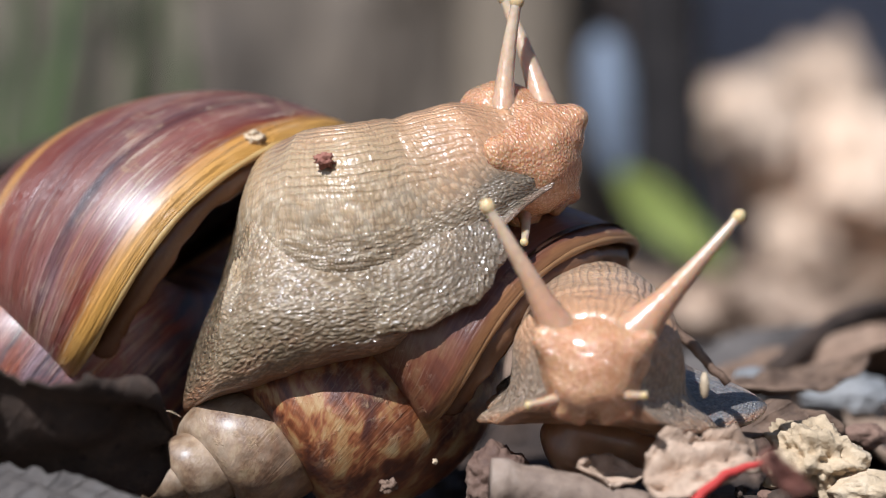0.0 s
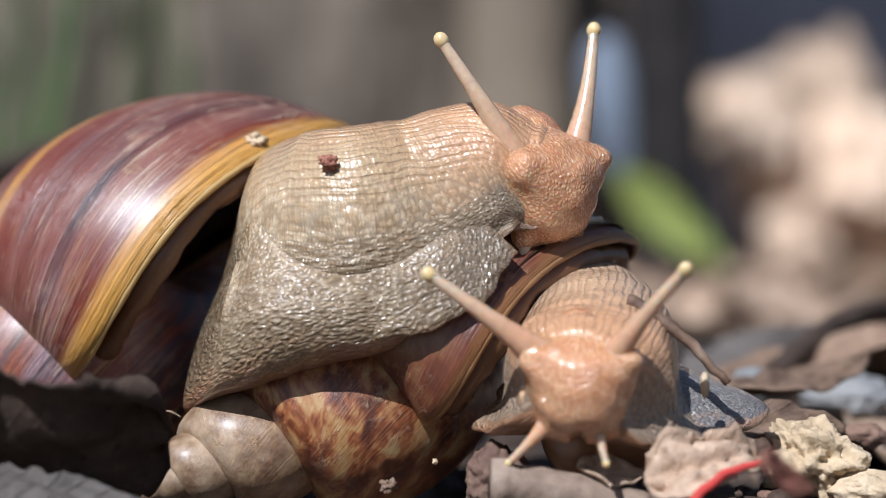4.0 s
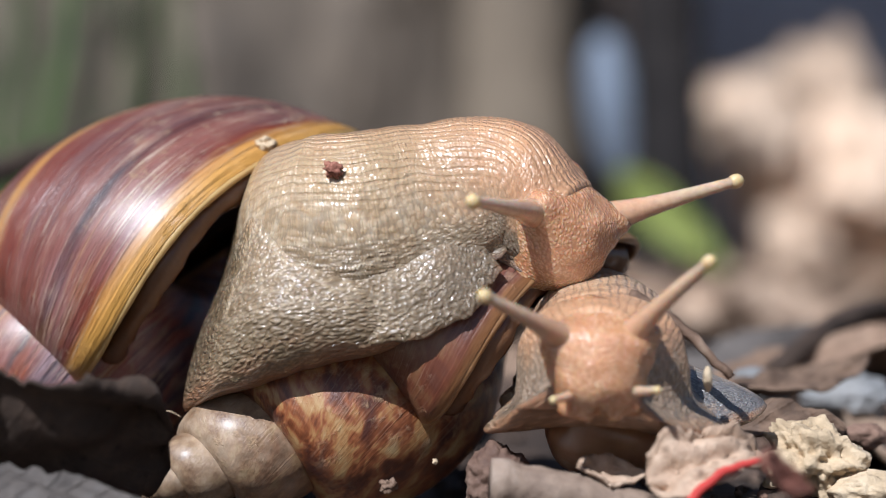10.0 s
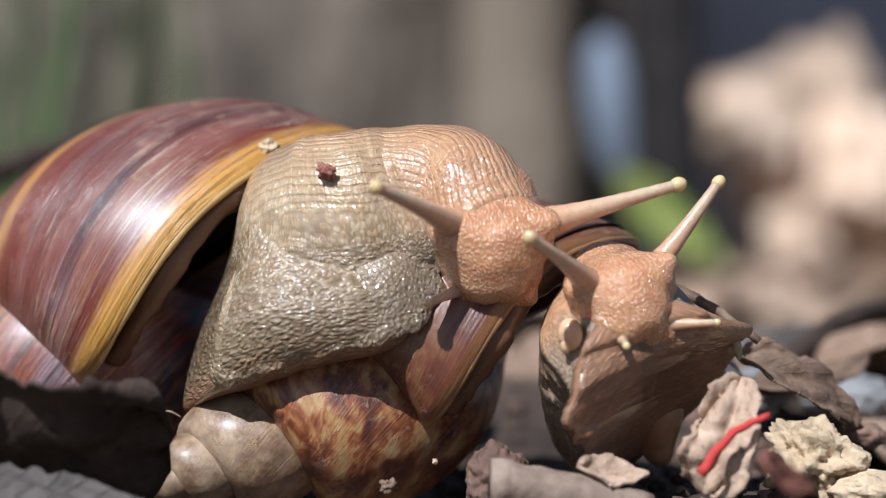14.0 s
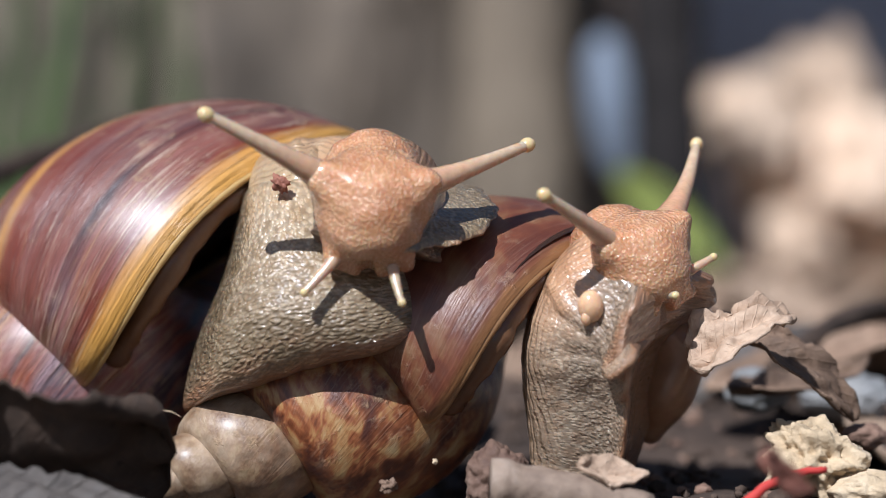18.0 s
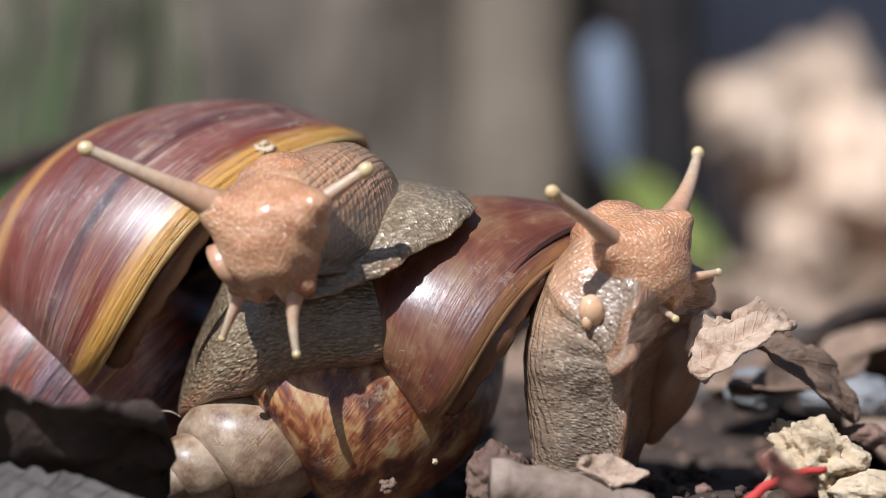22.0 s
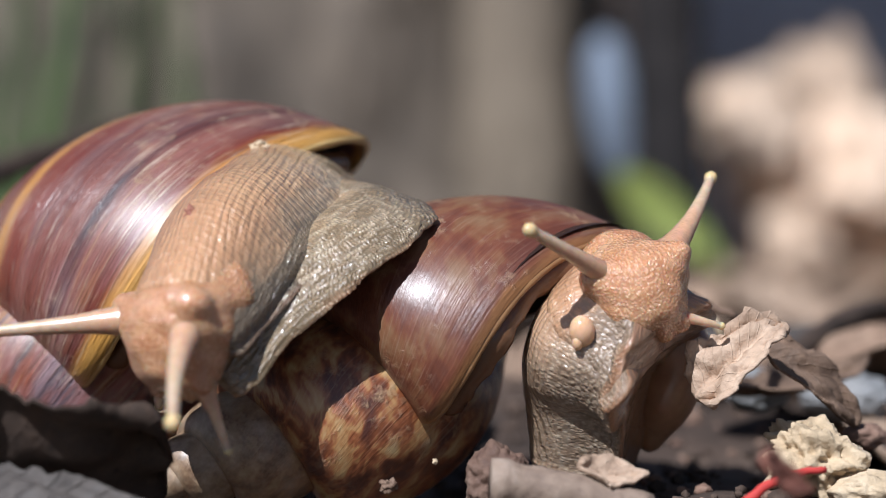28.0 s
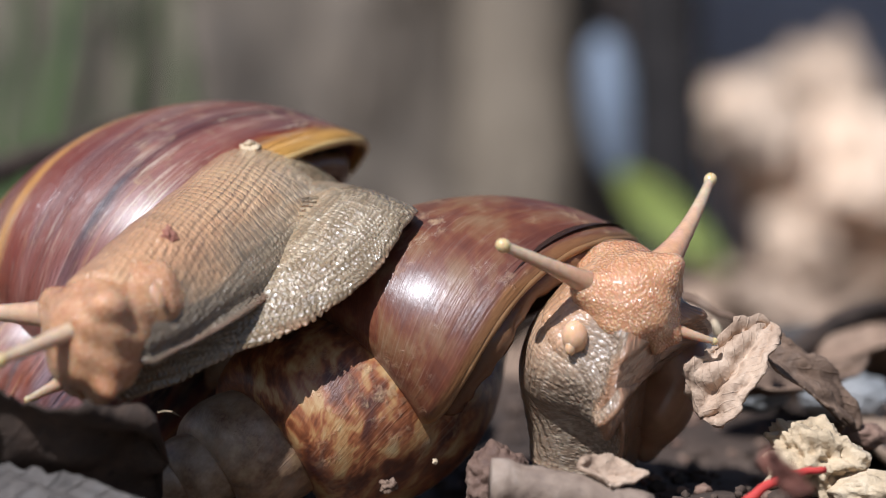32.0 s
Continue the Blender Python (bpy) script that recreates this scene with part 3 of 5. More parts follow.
shell_l = part("shell", shell_mesh("shell", 103.1, SHELL_B, 1.709, (0.148, 0.142, 0.238, 0.735), 0.089, -0.409), lower.root, "brown mottled spiral shell with pale worn spire")
for ob in (shell_u, shell_l):
    ring = [v.co / MM for v in list(ob.data.vertices)[-56:]]
    v, f = tube([ring[i % 56] for i in range(-15, 24)], [0.55 + 0.25 * math.sin(math.pi * i / 38) + 0.08 * math.sin(i * 1.9) for i in range(39)], 8)
    part("lip_rim", mesh_from("lip_rim", v, f, LIP_EDGE if ob is shell_u else LIP_WORN), ob, "rounded amber rim of the shell mouth")
    mod = ob.modifiers.new("thickness", "SOLIDIFY")
    mod.thickness, mod.offset = 0.0009, -1


def foot_mesh(name, columns, material, n=60, k=48):
    """A soft fold of the foot: each column runs from the top over the belly and the margin and round behind, the margin at its fourth point."""
    cols = [[np.asarray(p, float) for p in c] for c in columns]
    cols = [c + [c[0]] for c in cols]
    m = len(cols[0])
    rows = [[spline([c[q] for c in cols], i / n) for q in range(m)] for i in range(n + 1)]
    verts, rest, grain = [], [], []
    for i, row in enumerate(rows):
        x = i / n * 38.0
        near_end = min(1.0, (n - i) / n / 0.13, 0.35 + i / n / 0.10)
        end = (1 - (1 - near_end) ** 2) ** 0.5
        mid = sum(row[:-1]) / (m - 1)
        for j in range(k):
            w = j / k
            p = spline(row, w)
            p = mid + (p - mid) * (0.02 + 0.98 * end)
            near = math.exp(-((w * (m - 1) - 3) / 0.35) ** 2)
            p = p + (p - mid) * near * 0.018 * math.sin(x * 1.1 + 2 * math.sin(x * 0.31))
            v = w * (m - 1) / 3
            verts.append(p)
            rest.append((x, v * 30, 0.46 + 0.54 * v))
            grain.append((x, v * 38, 0))
    me = mesh_from(name, verts, grid_faces(n + 1, k) + [tuple(range(k))[::-1], tuple(range(n * k, n * k + k))], material)
    mark(me, rest, grain)
    return me


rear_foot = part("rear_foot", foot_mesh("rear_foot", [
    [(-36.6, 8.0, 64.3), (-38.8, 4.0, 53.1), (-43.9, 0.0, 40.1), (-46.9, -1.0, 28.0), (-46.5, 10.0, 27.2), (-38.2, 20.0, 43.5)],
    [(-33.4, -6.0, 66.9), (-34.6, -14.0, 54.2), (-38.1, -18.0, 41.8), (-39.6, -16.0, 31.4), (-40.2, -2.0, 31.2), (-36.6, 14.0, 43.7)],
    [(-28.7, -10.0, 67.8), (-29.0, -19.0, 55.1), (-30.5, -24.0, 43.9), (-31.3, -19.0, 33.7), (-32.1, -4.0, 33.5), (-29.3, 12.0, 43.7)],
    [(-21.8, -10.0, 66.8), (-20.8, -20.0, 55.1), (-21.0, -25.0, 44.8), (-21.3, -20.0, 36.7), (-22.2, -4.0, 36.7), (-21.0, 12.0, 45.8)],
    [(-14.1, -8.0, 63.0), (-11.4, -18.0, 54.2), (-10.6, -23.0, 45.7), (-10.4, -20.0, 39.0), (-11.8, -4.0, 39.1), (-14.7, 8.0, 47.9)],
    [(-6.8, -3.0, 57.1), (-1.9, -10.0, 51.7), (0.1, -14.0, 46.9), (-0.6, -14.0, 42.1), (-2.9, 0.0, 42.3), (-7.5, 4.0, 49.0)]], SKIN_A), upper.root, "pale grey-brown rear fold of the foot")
side_foot = part("side_foot", foot_mesh("side_foot", [
    [(-13, 6, 9), (-13, -1, 7), (-12, -5, 1), (-11, -8, -5), (-10, 0, -6), (-12, 6, 0)],
    [(-6, 6, 8), (-6, -2, 6), (-5, -6, 1), (-4, -10, -5.5), (-4, 0, -6.5), (-6, 7, 0)],
    [(2, 6, 5), (2, -1, 4), (3, -5, 0.5), (4, -9, -4.5), (4, 0, -5.5), (2, 7, 0)],
    [(9, 5, 3), (9, 0, 2.5), (10, -3, 1), (11, -6, -2.5), (10, 0, -3.5), (9, 6, 0)],
    [(13, 4, 1.5), (14, 1, 1.2), (14.5, -1, 0.6), (15, -2, 0), (14, 1, -1.2), (13, 4, 0)]], SKIN_C), lower.root, "blue-grey pebbly side fold of the foot")

RIB = [(19, -3.5), (15.5, 1.2), (10.5, 2.6), (6, 2.2), (3, 1.5), (1.2, 1.2), (0.1, 0.6), (-0.2, 0.0), (0.5, -0.6), (2, -1.0), (6, -1.8), (12, -3), (19, -5)]


def rib_mesh(name, x0, spacing, material):
    """One rib of the soft foot edge: margin at the origin, y inwards to the body, z out of the wet flank."""
    ring = [spline(RIB, i / 40) for i in range(41)]
    verts, rest, grain = [], [], []
    for fx, k in ((-1, 0.25), (-0.82, 0.75), (-0.45, 0.98), (0, 1.0), (0.45, 0.98), (0.82, 0.75), (1, 0.25)):
        x = fx * spacing * 3.0
        wave = 0.35 * math.sin((x0 + x) * 0.8) + 0.2 * math.sin((x0 + x) * 2.1)
        for i, (y, z) in enumerate(ring):
            v = 0.50 + 0.50 * i / 40 / (7 / 12)
            verts.append((x, y + wave * smooth((v - 0.7) / 0.3) + (1 - k) * 0.5, z * k))
            rest.append((x0 + x, v * 30, v))
            grain.append((x0 + x, (19 - y if i < 24 else 19 + y) * 1.1, 0))
    k = len(ring)
    me = mesh_from(name, verts, [f[::-1] for f in grid_faces(7, k)] + [tuple(range(k)), tuple(range(7 * k - 1, 6 * k - 1, -1))], material)
    mark(me, rest, grain)
    return me


class Fold:
    """The edge of the foot in many stiff ribs that follow a line along the margin and a line along the body."""

    def __init__(self, owner, count, along, spacing, material):
        self.owner, self.count = owner, count
        self.ribs = [part("foot_edge_segment", rib_mesh("foot_edge_segment", along[0] + (along[1] - along[0]) * i / (count - 1), spacing, material), owner.root) for i in range(count)]

    def move(self, keys, times):
        rows = [[] for _ in self.ribs]
        ts = [k[0] for k in keys]
        for t in times:
            i = max(0, min(len(keys) - 2, sum(1 for q in ts if q <= t) - 1))
            f = min(1, max(0, (t - ts[i]) / (ts[i + 1] - ts[i])))
            f = f if ts[i + 1] - ts[i] < 2.2 else smooth(f)
            edge, body = (np.asarray(keys[i][c], float) * (1 - f) + np.asarray(keys[i + 1][c], float) * f for c in (1, 2))
            for j in range(self.count):
                u = j / (self.count - 1)
                here = spline(edge, u)
                x = Vector(spline(edge, min(1, u + 0.05)) - spline(edge, max(0, u - 0.05))).normalized()
                y = Vector(spline(body, u) - here).normalized()
                z = x.cross(y).normalized()
                m = Matrix((y.cross(z), y, z)).transposed().to_4x4()
                m.translation = (Vector(here) - self.owner.base) * MM
                rows[j].append((t, m))
        for ob, r in zip(self.ribs, rows):
            walk(ob, r)


foot_edge = Fold(upper, 64, (12, 50), 0.8, SKIN_A)

for ob in (shell_u, shell_l):
    mouth = [v.co / MM for v in list(ob.data.vertices)[-56:]]
    heart = sum(mouth, Vector()) / 56
    v, f = tube([mouth[i % 56].lerp(heart, 0.22) for i in range(-14, 25)], [2.6 + 0.5 * math.sin(i * 0.7) + 0.3 * math.sin(i * 2.3) for i in range(39)], 14)
    part("mantle_collar", mesh_from("mantle_collar", v, f, MANTLE), ob, "dark brown fleshy collar inside the shell mouth")
    # Mantle sheet closing the mouth; the cavity's shade is in its colour.
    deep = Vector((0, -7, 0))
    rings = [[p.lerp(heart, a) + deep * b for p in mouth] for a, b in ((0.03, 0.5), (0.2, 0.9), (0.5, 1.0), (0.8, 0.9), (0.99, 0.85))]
    part("mantle", mesh_from("mantle", [p for r in rings for p in r], grid_faces(5, 56), MANTLE_SHADE), ob, "wet mantle filling the shell mouth, its shade put into a near-black colour")

def sole_material():
    m = Nodes("sole_skin")
    flat = m.coords("Object")
    lines = m.noise(m.stretch(flat, 260, 900, 260), 1.0, 4)
    tone = m.noise(flat, 160, 3)
    col = m.mix(m.grey(lines, (0.35, 0.0), (0.7, 0.4)), m.ramp(tone, (0.3, (0.30, 0.15, 0.08)), (0.7, (0.44, 0.24, 0.135))), (0.22, 0.11, 0.06))
    m.set(Base_Color=col, Roughness=0.3, Normal=m.bump(lines, 0.4, 0.0004), Subsurface_Weight=0.3, Subsurface_Radius=(0.004, 0.0016, 0.0008), Subsurface_Scale=0.8, Coat_Weight=0.4, Coat_Roughness=0.2)
    return m.mat


def sole_field(x, y, z):
    d = blend(rod(x, y * 0.9, z, (-6, 0, 0), (3, 0, 0.5), 6.4, 5.2), rod(x, y, z, (3, 0, 0.5), (10, 1, 1), 5.0, 2.8), 3.0)
    return d + 0.35 * np.sin(z * 0.8 + x * 0.2) * np.cos(y * 0.5)


sole = part("sole", net_mesh("sole", sole_field, (-16, -10, -10), (15, 10, 10), 0.8, sole_material())[0], lower.root, "smooth orange-brown underside of the foot")

bump = part("pale_swelling", knob_mesh("pale_swelling", 2.2, 2.8, PALE), lower.root, "pale cream swelling on the neck")
part("tip", knob_mesh("tip", 0.9, 1.3, PALE), bump, m=place(-0.5, -1.5, -1.6))

# ---- litter ----
def vein_strip(length, width, curl, fold, seed, blunt):
    """Points along the midrib of the leaf of that make."""
    off = random.Random(seed).uniform(0, 50)
    out = []
    for i in range(27):
        u = i / 26
        y = 0.05 * width * noise.noise(Vector((u * 3, off, 0)))
        z = fold * abs(y) + 0.10 * width * noise.noise(Vector((u * 4 + off, 0, 0))) + 0.016 * width * math.cos(u * 14) + 0.15
        a = curl * (u - 0.5)
        rad = length / curl if abs(curl) > 1e-3 else 0
        out.append((math.sin(a) * (rad - z), y, rad - math.cos(a) * (rad - z)) if rad else ((u - 0.5) * length, y, z))
    return out


def midrib(leaf_ob, length, width, curl, fold, seed, material, blunt):
    pts = vein_strip(length, width, curl, fold, seed, blunt)
    v, f = tube(pts, [0.45 * (1 - 0.8 * i / 26) * min(1.0, length / 45) for i in range(27)], 6)
    return part("midrib", mesh_from("midrib", v, f, material), leaf_ob)


def leaf_mesh(name, length, width, curl, fold, seed, material, blunt=0.75, n=40, k=16, crumple=1.0):
    """A dry leaf: ragged outline, folded along the midrib, curled along its length, waved and with thickness by modifier."""
    rng = random.Random(seed)
    off = rng.uniform(0, 50)
    verts = []
    for i in range(n + 1):
        u = i / n
        shape = (max(0.0, math.sin(math.pi * u ** 0.8)) ** blunt) * (1 - 0.25 * u)
        x0 = (u - 0.5) * length
        for j in range(k + 1):
            v = 2 * j / k - 1
            rag = 1 + 0.16 * noise.noise(Vector((u * 7 + off, v * 1.5, 3))) + 0.16 * noise.noise(Vector((u * 22 + off, v * 2, 9)))
            y = v * width * 0.5 * shape * rag + 0.05 * width * noise.noise(Vector((u * 3, off, 0)))
            z = fold * abs(y) + 0.10 * width * crumple * noise.noise(Vector((u * 4 + off, v * 2, 0))) + 0.06 * width * (crumple - 1) * noise.noise(Vector((u * 9 + off, v * 4, 2))) + 0.04 * width * math.cos(v * 9 + u * 14) * 0.4
            a = curl * (u - 0.5)
            if abs(curl) > 1e-3:
                rad = length / curl
                x, zz = math.sin(a) * (rad - z), rad - math.cos(a) * (rad - z)
            else:
                x, zz = x0, z
            verts.append((x, y, zz))
    me = mesh_from(name, verts, grid_faces(n + 1, k + 1, False), material)
    layer = me.uv_layers.new(name="UVMap")
    for loop in me.loops:
        layer.data[loop.index].uv = ((loop.vertex_index // (k + 1)) / n, (loop.vertex_index % (k + 1)) / k)
    return me


def leaf(label, m, length, width, curl, fold, seed, material, blunt=0.75, group="dead leaves", crumple=1.0):
    ob = new("dead_leaf", leaf_mesh("dead_leaf", length, width, curl, fold, seed, material, blunt, crumple=crumple))
    mod = ob.modifiers.new("thickness", "SOLIDIFY")
    mod.thickness = 0.0005
    ob.matrix_basis = m
    midrib(ob, length, width, curl, fold, seed, material, blunt)
    return tagged(ob, label, "leaf", group)


def pebble_mesh(name, r, seed, material, rough=0.35):
    bm = bmesh.new()
    bmesh.ops.create_icosphere(bm, subdivisions=5 if max(r) > 4 else 4, radius=1)
    off = Vector((seed * 3.7, seed * 1.3, 0))
    for v in bm.verts:
        d = v.co.copy()
        f = 1 + rough * noise.noise(d * 1.6 + off) + rough * 0.45 * noise.noise(d * 4.5 + off) + rough * 0.22 * noise.noise(d * 11 + off) + rough * 0.12 * noise.noise(d * 26 + off)
        v.co = Vector((d.x * r[0], d.y * r[1], d.z * r[2])) * f * MM
    me = bpy.data.meshes.new(name)
    bm.to_mesh(me)
    bm.free()
    me.materials.append(material)
    me.polygons.foreach_set("use_smooth", [True] * len(me.polygons))
    return me


def stone(label, at, r, seed, material, rot=(0, 0, 0), rough=0.35, name="stone", group="stones"):
    ob = new(name, pebble_mesh(name, r, seed, material, rough))
    ob.matrix_basis = place(*at, *rot)
    return tagged(ob, label, name, group)


def twig(label, a, b, r, seed, material=WOOD, bend=0.06):
    rng = random.Random(seed)
    a, b = Vector(a), Vector(b)
    mid = (a + b) / 2
    pts, rad = [], []
    for i in range(15):
        f = i / 14
        wob = Vector([rng.uniform(-1, 1) for _ in range(3)]) * min(r * 0.25, 0.3)
        pts.append(a.lerp(b, f) - mid + wob + Vector((0, 0, 1)) * math.sin(f * math.pi) * (b - a).length * bend)
        rad.append(r * (1 - 0.35 * f) * rng.uniform(0.94, 1.06))
    v, f = tube(pts, rad, 10)
    ob = new("twig", mesh_from("twig", v, f, material))
    ob.location = mid * MM
    return tagged(ob, label, "twig", "twigs")


def facing(at, along, out):
    """A flat thing at that place, its length along one way and its face to another."""
    z = Vector(out).normalized()
    y = z.cross(Vector(along)).normalized()
    m = Matrix((y.cross(z), y, z)).transposed().to_4x4()
    m.translation = Vector(at) * MM
    return m


def build_litter():
    rng = random.Random(7)
    kinds = [LEAF, LEAF, LEAF_GREY, LEAF_PALE]
    labels = {LEAF: "curled brown dead leaf lying on the soil", LEAF_GREY: "weathered grey dead leaf lying on the soil", LEAF_PALE: "pale tan dead leaf lying on the soil"}
    protos = [leaf_mesh("dead_leaf", rng.uniform(45, 75), rng.uniform(20, 38), rng.uniform(-0.9, 1.2), rng.uniform(-0.1, 0.5), i, kinds[i % 4]) for i in range(12)]
    for i in range(190):
        d = rng.uniform(0, 1) ** 1.4
        y = 60 + d * 1500
        x = rng.uniform(-0.24, 0.24) * (400 + y) * 1.1
        me = protos[rng.randrange(12)] if y < 260 else protos[rng.choice((3, 7, 11, 3, 7, 0, 1))]
        ob = new("dead_leaf", me)
        ob.modifiers.new("thickness", "SOLIDIFY").thickness = 0.0005
        ob.matrix_basis = place(x, y, ground_height(x, y) + rng.uniform(2, 7), rng.uniform(-25, 25), rng.uniform(-25, 25), rng.uniform(0, 360))
        tagged(ob, labels[me.materials[0]], "leaf", "dead leaves")

    for i in range(46):
        y = rng.uniform(380, 950)
        x = rng.uniform(0.07, 0.27) * (400 + y)
        ob = new("dead_leaf", protos[rng.choice((3, 7, 11))])
        ob.modifiers.new("thickness", "SOLIDIFY").thickness = 0.0005
        ob.matrix_basis = place(x, y, ground_height(x, y) + rng.uniform(4, 14), rng.uniform(0, 40), rng.uniform(-25, 25), rng.uniform(0, 360))
        tagged(ob, labels[LEAF_PALE], "leaf", "dead leaves")


build_litter()
# the nearest pieces round the snails
near_leaf = leaf("folded dark brown dead leaf standing beside the shell", place(*(-67.0, -30.0, 22.8), 104, -3, 0), 44, 46, -0.9, 0.1, 3, LEAF_DARK, 0.22)
leaf("grey dead leaf lying on the soil", place(*(-67.2, -48.0, 13.4), 40, 4, 8), 50, 26, 0.5, 0.1, 5, LEAF_GREY)
arch_leaf = leaf("folded tan dead leaf pushed up by the snail", place(*(54.8, -6.0, 25.4), 35, 0, 0), 20, 13, -1.2, 0.5, 8, LEAF_PALE, 0.35, crumple=2.4)
prop_leaf = leaf("dark narrow dead leaf folded beside the snail", place(*(63.3, -8.0, 35.0), 62, 56, 0), 25, 10, -0.7, 0.5, 41, LEAF, 0.4, crumple=2.0)
red_strip = twig("limp red plant strip lying on a leaf", (-7, 0, -2), (7, 0, 2), 0.9, 14, RED, 0.12)
tagged(red_strip, category="plant strip")
curl_leaf = leaf("curled pale brown dead leaf", place(*(27.5, -28.0, 18.0), 35, 8, 15), 13, 9, 1.2, 0.5, 12, LEAF_PALE)
twig("thick weathered grey-tan stick lying in the litter", (7.5, -32.0, 17.9), (33.9, -30.0, 13.1), 4.2, 15, WOOD_PALE, 0.02)
stone("reddish brown rough stone beside the snail", (9.1, -20.0, 17.1), (5.2, 5, 6.2), 6, STONE_RED, rough=0.3)
stone("rough cream limestone lump among the leaves", (64.5, -10.0, 19.2), (8.6, 7, 6.2), 2, STONE, (0, 20, 10), rough=0.62)
stone("small tan pebble on the litter", (75.5, 5.0, 22.5), (4, 3, 2.4), 12, STONE_RED, rough=0.3)
stone("smooth pale tan pebble", (73.2, -15.0, 14.5), (7, 5, 3.6), 13, STONE, rough=0.2)
stone("grey pebble half buried in soil", (61.2, 40.0, 28.6), (6, 5, 4.2), 16, STONE_GREY, rough=0.2)
stone("grey pebble half buried in soil", (82.3, 60.0, 26.2), (9, 6, 5), 17, STONE_GREY, rough=0.25)
leaf("torn brown leaf piece close to the camera", place(*(49.2, -70.0, 22.3), 60, 20, 50), 14, 8, 0.6, 0.3, 33, LEAF_RUST)
leaf("long grey-brown dead leaf behind the snail", place(*(81.8, 70.0, 32.6), 15, -16, 15), 60, 18, 0.4, 0.35, 34, LEAF)
leaf("brown dead leaf behind the snail", place(*(68.4, 30.0, 29.2), 10, -8, 30), 34, 16, 0.6, 0.3, 35, LEAF)
twig("dark root lying on the litter", (67.4, 60.0, 30.8), (113.4, 130.0, 42.2), 2.6, 18, LEAF_DARK)
twig("dark thin branch behind the shell", (-121.0, 160.0, 70.8), (-77.3, 190.0, 89.3), 4.0, 19, LEAF_DARK, 0.01)
stick = twig("thin broken brown twig stuck to the snail", (-8.2, 1, 7), (8.2, -1, -7), 1.15, 4)
part("bark_flake", knob_mesh("bark_flake", 0.8, 2.2, STONE), stick, "pale loose bark flake", place(4, -3.5, -7))


def build_gravel():
    """Crumbs of soil, bark and grit between the leaves."""
    rng = random.Random(11)
    bm = bmesh.new()
    bmesh.ops.create_icosphere(bm, subdivisions=2, radius=1)
    ball = [v.co.copy() for v in bm.verts]
    tris = [tuple(v.index for v in f.verts) for f in bm.faces]
    bm.free()
    for kind, mat, count, lo, hi in (("soil_crumbs", SOIL, 900, 0.5, 2.2), ("pale_grit", STONE_RED, 350, 0.4, 1.5)):
        verts, faces = [], []
        for _ in range(count):
            y = rng.uniform(-70, 140)
            x = rng.uniform(-0.24, 0.24) * (400 + y)
            r = rng.uniform(lo, hi)
            off = Vector((rng.uniform(0, 90), 0, 0))
            c = Vector((x, y, ground_height(x, y) + r * 0.4))
            sq = Vector((rng.uniform(0.7, 1.4), rng.uniform(0.7, 1.4), rng.uniform(0.5, 0.9)))
            n0 = len(verts)
            for d in ball:
                f = r * (1 + 0.5 * noise.noise(d * 1.7 + off))
                verts.append(c + Vector((d.x * sq.x, d.y * sq.y, d.z * sq.z)) * f)
            faces += [tuple(n0 + q for q in t) for t in tris]
        tagged(new(kind, mesh_from(kind, verts, faces, mat)), "loose crumbs of soil and grit on the ground", "grit", kind="stuff")


build_gravel()
twig("thin white plant fibre beside the shell", (-50.2, -2.0, 27.2), (-46.2, -2.0, 26.4), 0.12, 51, STONE, 0.15)
stone("tan soil crumb stuck on the mottled shell", (-9.1, -23.5, 16.6), (1.2, 0.9, 1.2), 23, WOOD, rough=0.6, name="crumb", group="crumbs")
stone("tan soil crumb stuck on the mottled shell", (-1.3, -20.5, 20.3), (0.45, 0.4, 0.45), 24, STONE, rough=0.6, name="crumb", group="crumbs")
crumb = stone("dark brown crumb stuck on the snail's wet back", (0, 0, 60), (1.6, 0.9, 1.1), 9, LEAF_RUST, rough=0.7, name="crumb", group="crumbs")

shell_grit = stone("tan soil crumb stuck on the shell", (0, 0, 60), (1.6, 1.2, 1.2), 19, STONE, rough=0.7, name="crumb", group="crumbs")

# ---- distance ----
def tree_trunk(label, foot, top, r, seed, material):
    pts, rad = [], []
    a, b = Vector(foot), Vector(top)
    for i in range(25):
        f = i / 24
        pts.append(a.lerp(b, f))
        rad.append(r * (1 + 0.3 * math.exp(-f * 7) + 0.06 * noise.noise(Vector((f * 6, seed, 0)))))
    v, f = tube(pts, rad, 28)
    ob = tagged(new("tree_trunk", mesh_from("tree_trunk", v, f, material)), label, "tree trunk")
    rng = random.Random(seed)
    plate = pebble_mesh("bark_plate", (r * 0.16, r * 0.05, r * 0.42), seed, material, 0.3)
    for _ in range(60 if r > 100 else 24):
        f, a = rng.uniform(0.0, 0.3), rng.uniform(-1.5, 1.5)
        c = Vector(pts[0]).lerp(Vector(pts[-1]), f)
        ring = r * (1 + 0.3 * math.exp(-f * 7))
        part("bark_plate", plate, ob, m=place(c.x + math.sin(a) * ring, c.y - math.cos(a) * ring, c.z, rng.uniform(-6, 6), rng.uniform(-8, 8), math.degrees(a)))
    return ob


